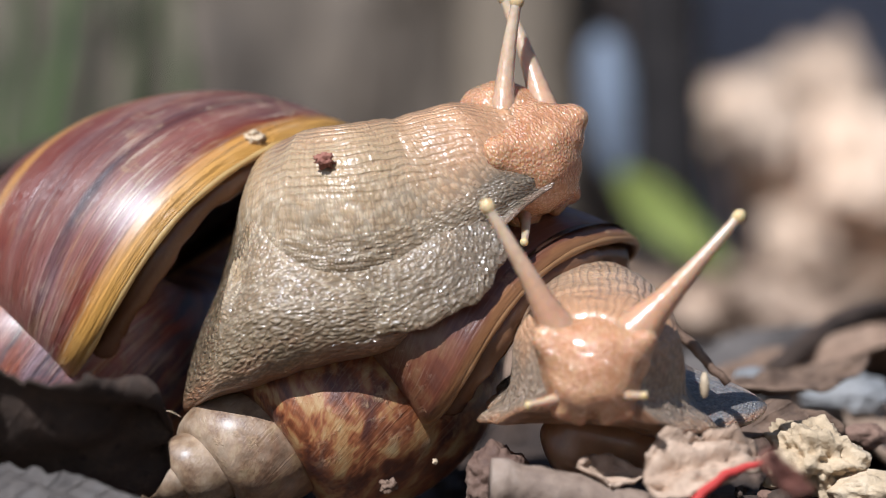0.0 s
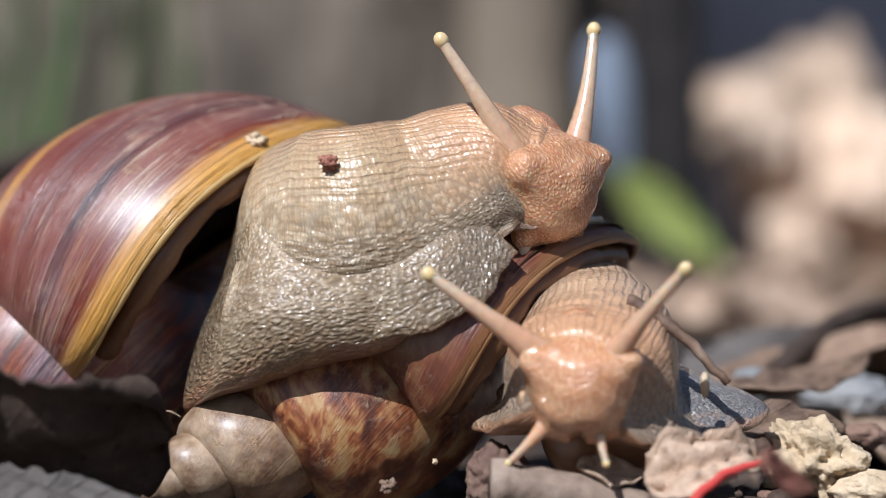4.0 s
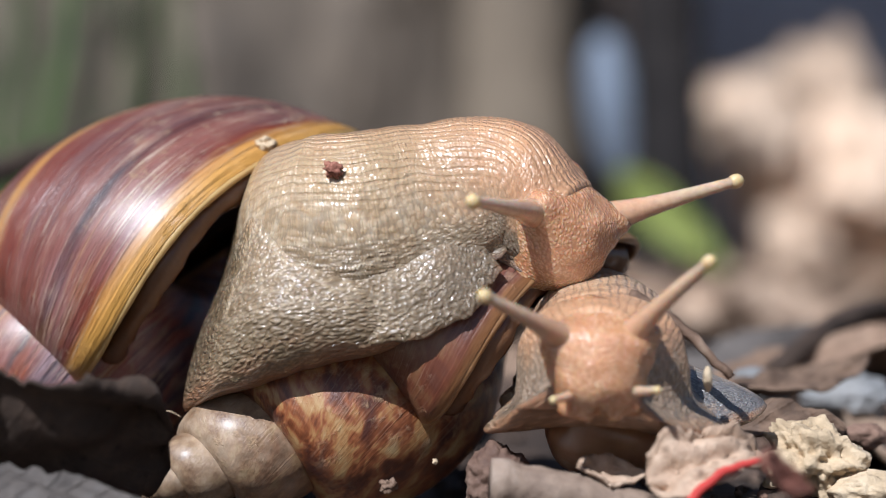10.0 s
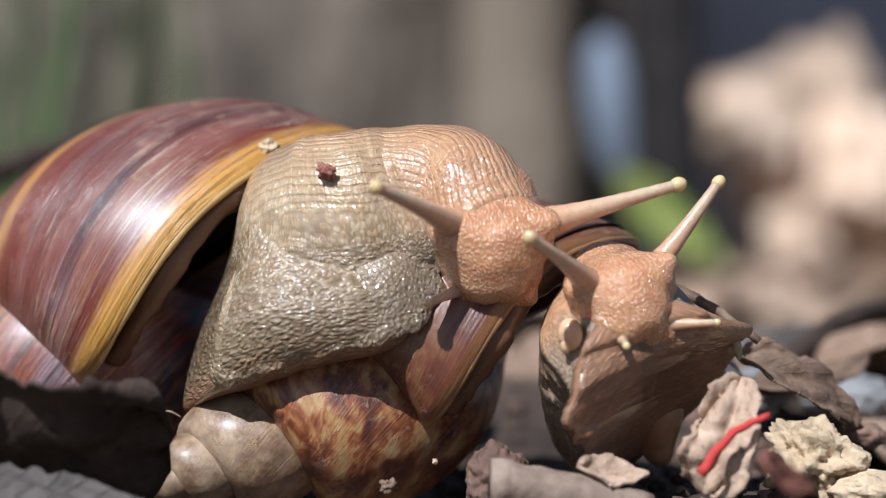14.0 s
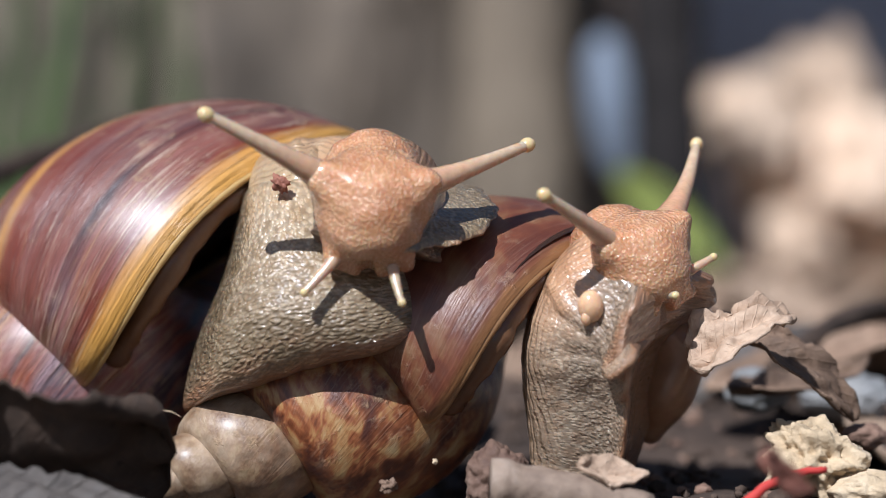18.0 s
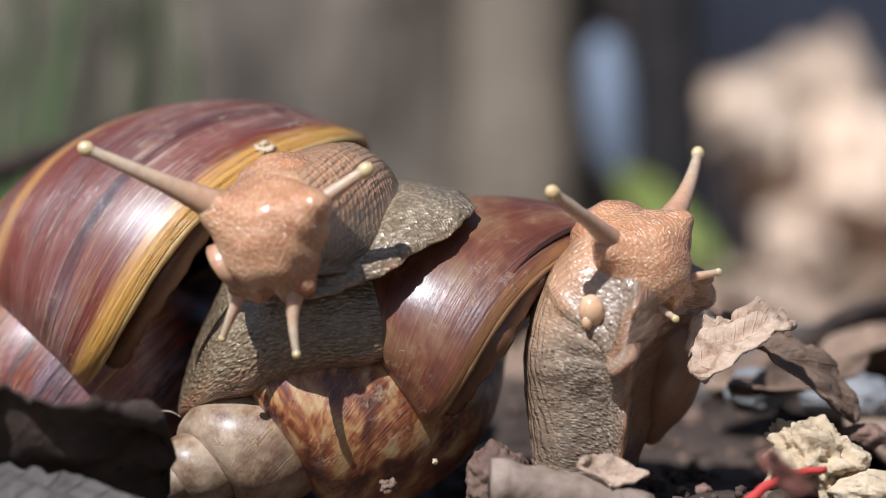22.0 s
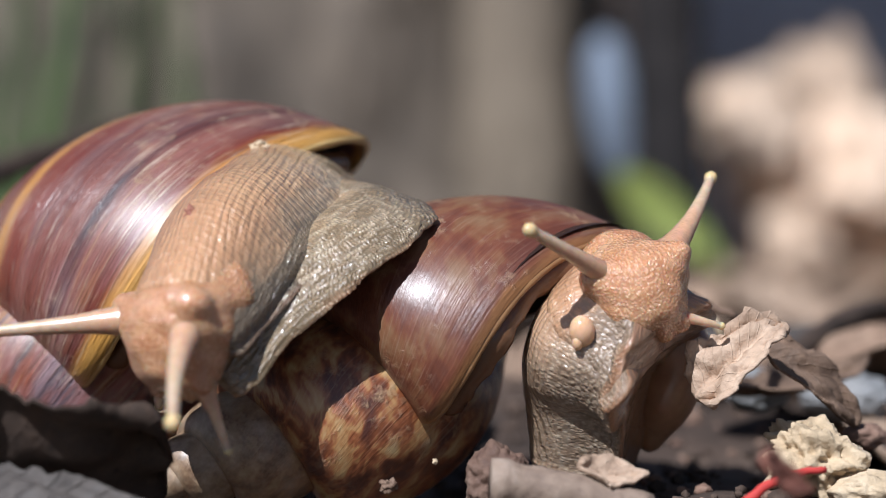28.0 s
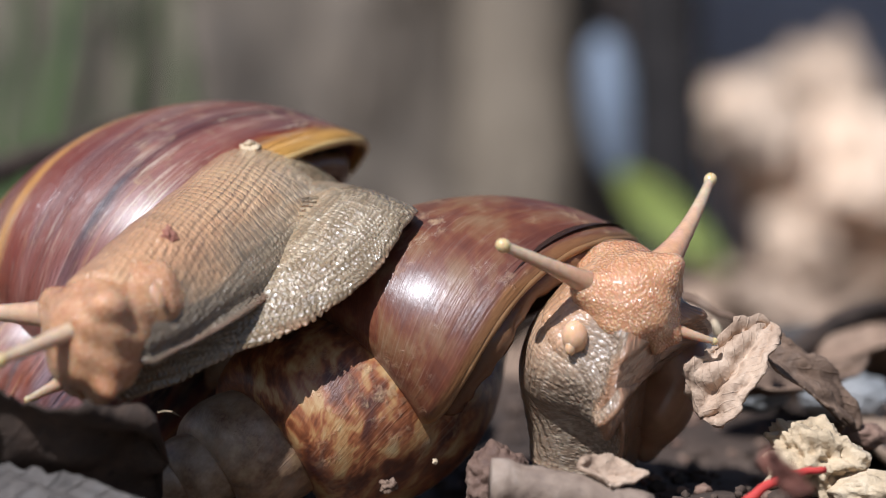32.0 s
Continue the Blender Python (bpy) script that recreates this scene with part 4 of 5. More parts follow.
tree_trunk("broad grey-brown tree trunk behind the snails", (-69.6, 1000.0, 14.4), (-150, 1060, 1800), 157, 3, TRUNK)
tree_trunk("pale tan tree trunk standing behind the snails", (42.0, 830.0, 13.1), (40.0, 850.0, 483.9), 30, 9, TRUNK_PALE)
tree_trunk("dark mossy tree trunk in the distance", (-324.9, 1500.0, -0.5), (-500, 2000, 1800), 150, 5, TRUNK)
tree_trunk("thin near-black stump in the distance", (119.8, 780.0, 26.8), (115.8, 800.0, 206.3), 20, 6, NEAR_BLACK)
stone("pale blue-grey slab leaning in the distance", (90.3, 800.0, 131.0), (13.5, 13, 40), 4, BLUISH, (0, -10, 0), 0.10)
leaf("fresh yellow-green leaf among dead leaves", place(*(103.0, 620.0, 67.7), 75, 42, 0), 66, 24, 0.4, 0.2, 21, GREEN)
for at, r, seed in (((179.1, 900.0, 119.9), (27, 25, 36), 24), ((231.5, 980.0, 140.4), (46, 30, 42), 25), ((248.0, 930.0, 98.5), (48, 30, 38), 29), ((207.7, 960.0, 81.1), (30, 22, 46), 30),
                    ((195.3, 900.0, 51.5), (30, 24, 34), 31), ((243.4, 960.0, 35.9), (46, 30, 22), 28)):
    stone("pale peach rough boulder lying in the sun", at, r, seed, PEACH, (0, seed * 17 % 40 - 20, seed * 31), rough=0.45, name="boulder", group="boulders")
stone("pale lilac-grey boulder far behind", (354.2, 1900.0, 217.6), (170, 60, 200), 26, LILAC, rough=0.2, name="boulder", group="boulders")
# The dark spot beside the boulders: shade given as a near-black stone.
stone("near-black stone, shade put into its colour", (260.8, 980.0, 59.8), (30, 25, 60), 27, NEAR_BLACK, rough=0.2, name="boulder", group="boulders")


def grass_blade(foot, top, width, seed):
    rng = random.Random(seed)
    a, b = Vector(foot), Vector(top)
    verts = []
    for i in range(13):
        f = i / 12
        c = a.lerp(b, f) + Vector((rng.uniform(-1, 1), 0, 0)) * 2 + Vector((math.sin(f * 2) * 12, 0, 0))
        w = width * (1 - f ** 3) + 0.2
        verts += [c + Vector((-w, 0, 0)), c + Vector((0, -w * 0.3, 0)), c + Vector((w, 0, 0)), c + Vector((0, w * 0.1, 0))]
    ob = new("grass_blade", mesh_from("grass_blade", verts, grid_faces(13, 4), GRASS))
    tagged(ob, "tall dull green grass blade", "grass", "grass blades")


for i, (px, w) in enumerate(((-185, 6), (-168, 4), (-150, 7), (-205, 5), (-130, 4), (-222, 5), (-118, 3))):
    grass_blade((px, 560 + i * 25, 22), (px + 25 - i * 9, 580 + i * 25, 260 - i * 12), w, i)
bank = new("backdrop", mesh_from("backdrop", [(x, 3200 + 60 * noise.noise(Vector((x * 0.002, z * 0.004, 0))), z - 20) for z in range(0, 1300, 60) for x in range(-3500, 3501, 100)],
                                 grid_faces(22, 71, False), SOIL))
tagged(bank, "dark shaded earth bank", "bank", kind="structure")


# ---- what moves ----
def motions():
    up = (0, 0, 1)
    k = upper.key
    k(0, [(-31.7, 4.0, 57.1), (-24.6, -5.0, 57.6), (-16.0, -9.0, 58.8), (-4.3, -7.0, 61.5), (6.5, -6.0, 67.9), (13.9, -6.0, 72.4)], [(0.1, 0, 1), (0.05, 0, 1), (-0.2, 0, 1), (-0.35, -0.1, 0.9)], (0.55, -0.4, -0.7),
      [(12.9, -6.5, 99.4), (10.7, 2.0, 101.1), (13.8, -16.0, 57.1), (21.0, 7.0, 63.2)])
    k(3, [(-31.7, 4.0, 57.1), (-24.6, -5.0, 57.5), (-15.8, -9.0, 58.5), (-3.8, -7.0, 61.2), (8.0, -6.0, 67.4), (15.8, -7.0, 68.9)], [(0.1, 0, 1), (0.05, 0, 1), (-0.15, 0, 1), (-0.1, -0.15, 0.9)], (0.5, -0.42, -0.75),
      [(1.3, -11.0, 95.0), (20.0, -1.5, 98.9), (11.6, -14.5, 51.5), (26.0, 5.5, 62.2)])
    k(6, [(-31.7, 4.0, 57.1), (-24.6, -5.0, 57.4), (-15.5, -9.0, 58.1), (-3.3, -7.0, 60.5), (9.5, -6.0, 65.9), (18.7, -9.0, 64.9)], [(0.1, 0, 1), (0.05, 0, 1), (0, 0, 1), (0.3, -0.25, 0.9)], (0.35, -0.42, -0.8),
      [(-0.4, -23.0, 83.2), (41.5, 4.0, 84.4), (12.3, -11.0, 46.9), (31.5, -1.5, 58.1)])
    k(9, [(-31.7, 4.0, 57.1), (-24.6, -5.0, 57.1), (-15.5, -9.0, 57.6), (-2.4, -7.0, 60.0), (10.9, -6.0, 64.5), (20.6, -9.0, 61.5)], [(0.1, 0, 1), (0.05, 0, 1), (0.1, 0, 1), (0.45, -0.3, 0.85)], (0.3, -0.45, -0.85),
      [(7.8, -38.5, 67.6), (50.8, 0.0, 72.6), (11.8, -8.5, 45.3), (32.5, -1.5, 51.6)])
    k(11, [(-31.7, 4.0, 57.1), (-24.6, -5.0, 56.9), (-15.8, -9.0, 57.1), (-3.3, -7.0, 59.5), (8.9, -7.0, 62.5), (16.6, -11.0, 57.6)], [(0.1, 0, 1), (0.05, 0, 1), (0.1, 0, 1), (0.35, -0.4, 0.85)], (0.15, -0.5, -0.85),
      [(-0.4, -39.0, 61.1), (49.9, -11.0, 64.4), (1.6, -11.5, 42.8), (28.4, -3.0, 49.6)])
    k(13, [(-31.7, 4.0, 56.9), (-24.8, -5.0, 56.7), (-16.5, -9.0, 56.9), (-6.3, -7.4, 58.8), (4.5, -8.0, 61.0), (10.7, -14.6, 57.1)], [(0.1, 0, 1), (0.05, 0, 1), (0.05, -0.1, 1), (0.1, -0.5, 0.85)], (0.1, -0.5, -0.88),
      [(-8.8, -40.6, 62.1), (43.0, -16.1, 66.8), (-0.4, -22.6, 45.7), (17.5, -2.6, 48.2)])
    k(14.4, [(-31.7, 4, 56.7), (-25.1, -5, 56.5), (-17.5, -7, 57.6), (-8.2, -6, 59.5), (1.6, -9.5, 62), (6.8, -17, 58)], [(0.1, 0, 1), (0.05, 0, 1), (0.05, -0.1, 1), (0, -0.5, 0.85)], (0.05, -0.55, -0.83),
      [(-12.0, -41.5, 67.5), (38.2, -19.0, 67.3), (-3.9, -25.5, 47.5), (17.7, -8.0, 49.4)])
    k(16.5, [(-31.7, 4, 56.1), (-25.7, -1, 57.1), (-19.1, -1, 58.3), (-12.2, -1, 59.6), (-6.2, -9, 62), (-3.7, -21, 63.7)], [(0.1, 0, 1), (0.05, 0, 1), (0, 0.1, 1), (0.1, -0.4, 0.9)], (0.0, -0.7, -0.7),
      [(-25.6, -42.0, 75.6), (26.5, -15.5, 72.8), (-12.9, -30.0, 50.1), (3.9, -30.5, 50.1)])
    k(19, [(-30.8, 5, 56.1), (-27.5, 4, 56.1), (-22.9, 4, 56.1), (-17.3, 1, 57.6), (-13.1, -9, 60), (-16.9, -23, 62.7)], [(0.1, 0, 1), (0.05, 0, 1), (0, 0.2, 1), (0.05, -0.4, 0.9)], (0.0, -0.72, -0.7),
      [(-45.8, -32.5, 78.1), (6.7, -7.5, 74.3), (-28.8, -27.0, 47.2), (-13.0, -26.5, 44.7)])
    k(21, [(-30.9, 6, 55.1), (-27.6, 6, 54.3), (-22.5, 7, 54.9), (-16.9, 3, 56.6), (-16, -9, 59.8), (-23.8, -25, 61.2)], [(0.1, 0, 1), (0.05, 0, 1), (-0.1, 0.2, 1), (-0.05, -0.4, 0.9)], (-0.1, -0.7, -0.7),
      [(-52.7, -34.0, 76.6), (-6.5, -7.0, 74.8), (-33.2, -25.0, 43.0), (-20.1, -29.0, 40.8)])
    k(23, [(-30, 8, 54.1), (-27.8, 10, 53.6), (-23.6, 10, 54.1), (-19.4, 5, 56.1), (-21.4, -9, 58.8), (-31.6, -27, 56.6)], [(0.1, 0, 1), (0.05, 0, 1), (-0.2, 0.1, 1), (-0.2, -0.35, 0.9)], (-0.2, -0.65, -0.75),
      [(-62.8, -35.5, 66.6), (-18.0, -56.0, 61.4), (-39.8, -25.0, 39.2), (-26.9, -32.0, 36.3)])
    k(25.4, [(-27.1, 10, 52), (-26.9, 12, 53.8), (-24.7, 12, 56.6), (-22.4, 4, 59.6), (-27.2, -11, 59), (-37.5, -29, 49.6)], [(0.2, 0, 1), (-0.3, 0, 0.9), (-0.6, 0, 0.8), (-0.35, -0.35, 0.85)], (-0.3, -0.5, -0.8),
      [(-71.1, -37.0, 52.9), (-30.1, -60.0, 45.9), (-43.5, -21.0, 33.4), (-28.2, -32.0, 29.0)])
    k(28, [(-27.4, 18, 56.1), (-26.2, 20, 57.7), (-24.9, 15, 59.2), (-25.9, 3, 57.6), (-34, -16, 53.2), (-41.9, -31, 43.2)], [(-0.5, 0, 0.85), (-0.7, 0, 0.7), (-0.7, -0.1, 0.7), (-0.45, -0.35, 0.8)], (-0.45, -0.5, -0.75),
      [(-74.5, -29.5, 42.4), (-40.8, -59.0, 29.7), (-47.9, -19.5, 29.5), (-34.7, -34.0, 23.2)])
    k(30, [(-29.5, 18, 56.6), (-28.3, 20, 58.2), (-26.9, 15, 59.2), (-28.4, 3, 57.1), (-38.2, -17, 50.8), (-47.9, -33, 43.2)], [(-0.5, 0, 0.85), (-0.7, 0, 0.7), (-0.7, -0.1, 0.7), (-0.45, -0.35, 0.8)], (-0.62, -0.6, -0.5),
      [(-80.5, -23.0, 42.4), (-52.9, -59.5, 27.1), (-58.1, -21.5, 31.5), (-46.4, -32.0, 23.9)])
    k(32, [(-31.7, 20, 57.2), (-30.4, 20, 58.2), (-29, 15, 59.2), (-30.9, 3, 56.6), (-42.8, -19, 48.5), (-54.2, -35, 42.9)], [(-0.5, 0, 0.85), (-0.7, 0, 0.7), (-0.7, -0.1, 0.7), (-0.45, -0.35, 0.8)], (-0.6, -0.45, -0.65),
      [(-83.2, -19.0, 45.6), (-68.6, -52.0, 38.7), (-68.4, -27.5, 31.1), (-57.9, -29.0, 31.5)])
    k = lower.key
    k(0, [(22.6, 18.0, 42.0), (25.9, 4.0, 44.0), (26.9, -8.0, 42.9), (26.4, -17.0, 40.8), (25.7, -25.0, 38.8), (24.5, -32.0, 37.7)], [up, (0, 0.1, 1), (0, -0.1, 1), (0, -0.4, 0.9)], (-0.05, -0.8, -0.6),
      [(7.1, -37.0, 62.9), (47.9, -34.5, 61.3), (13.6, -38.5, 31.0), (31.9, -42.0, 32.8)])
    k(3, [(22.6, 18.0, 42.0), (25.9, 4.0, 44.0), (26.9, -8.0, 42.4), (26.2, -17.0, 39.8), (24.8, -25.0, 37.3), (23.1, -32.0, 36.0)], [up, (0, 0.1, 1), (0, -0.1, 1), (0, -0.45, 0.9)], (-0.05, -0.75, -0.7),
      [(-0.5, -37.0, 54.7), (40.4, -41.5, 55.5), (11.7, -35.0, 22.8), (26.2, -38.0, 23.1)])
    k(6, [(22.6, 18.0, 42.0), (25.9, 4.0, 44.0), (26.9, -8.0, 41.9), (25.9, -17.0, 38.4), (23.5, -25.0, 35.3), (21.3, -32.0, 33.3)], [up, (0, 0.1, 1), (0, -0.1, 1), (0, -0.5, 0.9)], (-0.1, -0.7, -0.75),
      [(-4.0, -37.0, 47.7), (35.5, -50.5, 48.7), (9.2, -34.5, 20.9), (28.2, -37.5, 21.2)])
    k(9, [(22.6, 18.0, 42.0), (25.9, 4.0, 44.0), (27.0, -8.0, 42.4), (26.6, -17.0, 39.8), (25.7, -25.0, 37.3), (24.3, -32.0, 36.3)], [up, (0, 0.1, 1), (0, -0.1, 1), (0, -0.4, 0.9)], (0, -0.8, -0.6),
      [(3.4, -46.5, 48.5), (40.5, -48.5, 52.1), (15.8, -41.0, 29.2), (32.4, -41.5, 31.4)])
    k(11, [(24.0, 15.2, 38.5), (26.3, 2.6, 40.0), (27.1, -7.2, 39.9), (27.5, -15.2, 39.3), (27.1, -23.2, 39.1), (26.0, -30.2, 40.2)], [up, (-0.1, 0.1, 1), (-0.15, 0, 1), (0, -0.35, 0.9)], (0.1, -0.82, -0.5),
      [(9.2, -51.2, 49.5), (42.3, -46.2, 56.4), (19.4, -41.2, 34.6), (36.2, -38.7, 35.5)])
    k(13, [(26.3, 6.8, 27.3), (27.3, -0.6, 29.9), (28.1, -6.8, 33.4), (28.6, -10.8, 37.6), (28.9, -17.8, 41.8), (28.8, -23.8, 45.2)], [(-0.5, 0.4, 0.7), (-0.5, 0.5, 0.6), (-0.4, 0.3, 0.8), (-0.1, -0.3, 0.9)], (0.2, -0.8, -0.5),
      [(12.8, -45.3, 54.5), (43.9, -40.3, 62.2), (27.0, -35.8, 37.9), (41.1, -29.8, 40.5)])
    k(14.4, [(27.3, 2.4, 21.2), (27.8, -1.8, 25.2), (28.2, -5.4, 30.6), (28.8, -8.4, 36.8), (29.5, -13.4, 43), (30.3, -18.4, 48.3)], [(-0.7, 0.4, 0.5), (-0.7, 0.45, 0.4), (-0.6, 0.3, 0.7), (-0.2, -0.2, 0.9)], (0.3, -0.8, -0.45),
      [(14.1, -39.4, 59.0), (47.5, -9.4, 69.2), (31.0, -30.4, 41.3), (46.8, -22.9, 45.3)])
    k(16.5, [(24.3, -5, 19.4), (24.9, -6, 25.7), (24.4, -6, 32.9), (24.9, -7, 40.1), (28.2, -9, 46.7), (32.6, -15, 52.7)], [(-0.95, 0.25, 0.2), (-0.95, 0.25, 0.2), (-0.8, 0.2, 0.6), (-0.3, 0, 0.9)], (0.45, -0.75, -0.4),
      [(15.7, -33.0, 63.6), (46.0, 0.5, 74.7), (36.9, -23.0, 48.6), (46.3, -15.0, 54.2)])
    k(19, [(24.3, -5, 19.4), (24.9, -6, 25.7), (24.7, -6, 32.9), (25.4, -7, 41.1), (28.4, -9, 48.2), (33.1, -15, 54.6)], [(-0.95, 0.25, 0.2), (-0.95, 0.25, 0.2), (-0.8, 0.2, 0.6), (-0.3, 0, 0.9)], (0.55, -0.65, -0.45),
      [(16.7, -34.0, 65.0), (45.1, 4.5, 74.3), (39.6, -21.5, 47.1), (46.2, -15.5, 54.0)])
    k(23, [(24.3, -5, 19.4), (24.9, -6, 25.7), (24.7, -6, 32.9), (25.4, -7, 40.6), (28.4, -9, 47.7), (33.1, -15, 54)], [(-0.95, 0.25, 0.2), (-0.95, 0.25, 0.2), (-0.8, 0.2, 0.6), (-0.3, 0, 0.9)], (0.5, -0.65, -0.5),
      [(17.7, -34.5, 64.8), (45.9, 4.5, 72.7), (38.6, -19.5, 43.0), (47.4, -14.0, 51.1)])
    k(25.4, [(24.3, -2, 19.4), (24.9, -3, 25.7), (24.7, -4, 32.9), (25.4, -5, 39.6), (28.6, -8, 46.2), (33.1, -18, 51.2)], [(-0.95, 0.25, 0.2), (-0.95, 0.25, 0.2), (-0.8, 0.2, 0.6), (-0.25, -0.1, 0.9)], (0.4, -0.7, -0.5),
      [(16.4, -33.5, 61.3), (46.3, 3.5, 70.4), (35.2, -21.0, 39.0), (48.4, -15.5, 47.0)])
    k(28, [(24.3, -2, 19.4), (24.9, -3, 25.7), (24.7, -4, 32.9), (25.4, -7, 39.1), (28.4, -9, 44.3), (32.6, -15, 49.3)], [(-0.95, 0.25, 0.2), (-0.95, 0.25, 0.2), (-0.8, 0.2, 0.6), (-0.2, -0.2, 0.9)], (0.3, -0.75, -0.5),
      [(14.1, -32.5, 59.1), (47.6, 1.5, 68.7), (31.7, -17.0, 34.6), (47.4, -16.0, 42.9)])
    k(30, [(24.3, -2, 19.4), (24.9, -3, 25.7), (24.5, -4, 32.9), (24.9, -7, 38.6), (27.9, -9, 43.3), (32.1, -15, 48.1)], [(-0.95, 0.25, 0.2), (-0.95, 0.25, 0.2), (-0.8, 0.2, 0.6), (-0.2, -0.2, 0.9)], (0.25, -0.75, -0.5),
      [(11.8, -30.0, 58.7), (48.3, -0.5, 68.3), (30.5, -16.5, 32.1), (46.8, -16.5, 41.0)])
    k(32, [(24.3, -2, 19.4), (24.9, -3, 25.7), (24.2, -4, 32.9), (24.9, -7, 38.1), (27.6, -9, 42.3), (31.6, -15, 47.4)], [(-0.95, 0.25, 0.2), (-0.95, 0.25, 0.2), (-0.8, 0.2, 0.6), (-0.2, -0.2, 0.9)], (0.2, -0.75, -0.5),
      [(9.8, -29.0, 56.6), (47.2, -1.5, 68.3), (29.8, -17.0, 30.2), (46.1, -16.5, 40.3)])
    times = [i * 0.5 for i in range(65)]
    off = Matrix.Translation(-upper.base * MM)
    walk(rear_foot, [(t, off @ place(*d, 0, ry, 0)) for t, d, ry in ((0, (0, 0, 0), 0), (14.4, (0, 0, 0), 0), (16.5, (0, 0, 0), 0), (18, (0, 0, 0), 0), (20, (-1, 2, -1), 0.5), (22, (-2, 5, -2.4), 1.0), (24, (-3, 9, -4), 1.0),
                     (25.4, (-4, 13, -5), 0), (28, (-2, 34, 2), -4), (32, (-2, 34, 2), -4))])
    off = Matrix.Translation(-lower.base * MM)
    walk(side_foot, [(t, off @ place(*p, 0, ry, rz)) for t, p, ry, rz in ((0, (41.1, -14.0, 30.5), 5, 0), (3, (41.6, -14.0, 29.8), 5, 0), (9, (41.4, -14.0, 30.4), 5, 0), (11, (40.8, -12.0, 31.8), 8, 0), (13, (41.4, -2.0, 36.2), 18, 10), (14.4, (41.6, 10.0, 40.7), 28, 15),
                     (16.5, (42.0, 14.0, 45.8), 30, 20), (23, (42.0, 14.0, 45.2), 30, 20), (32, (41.5, 14.0, 42.6), 32, 20))])
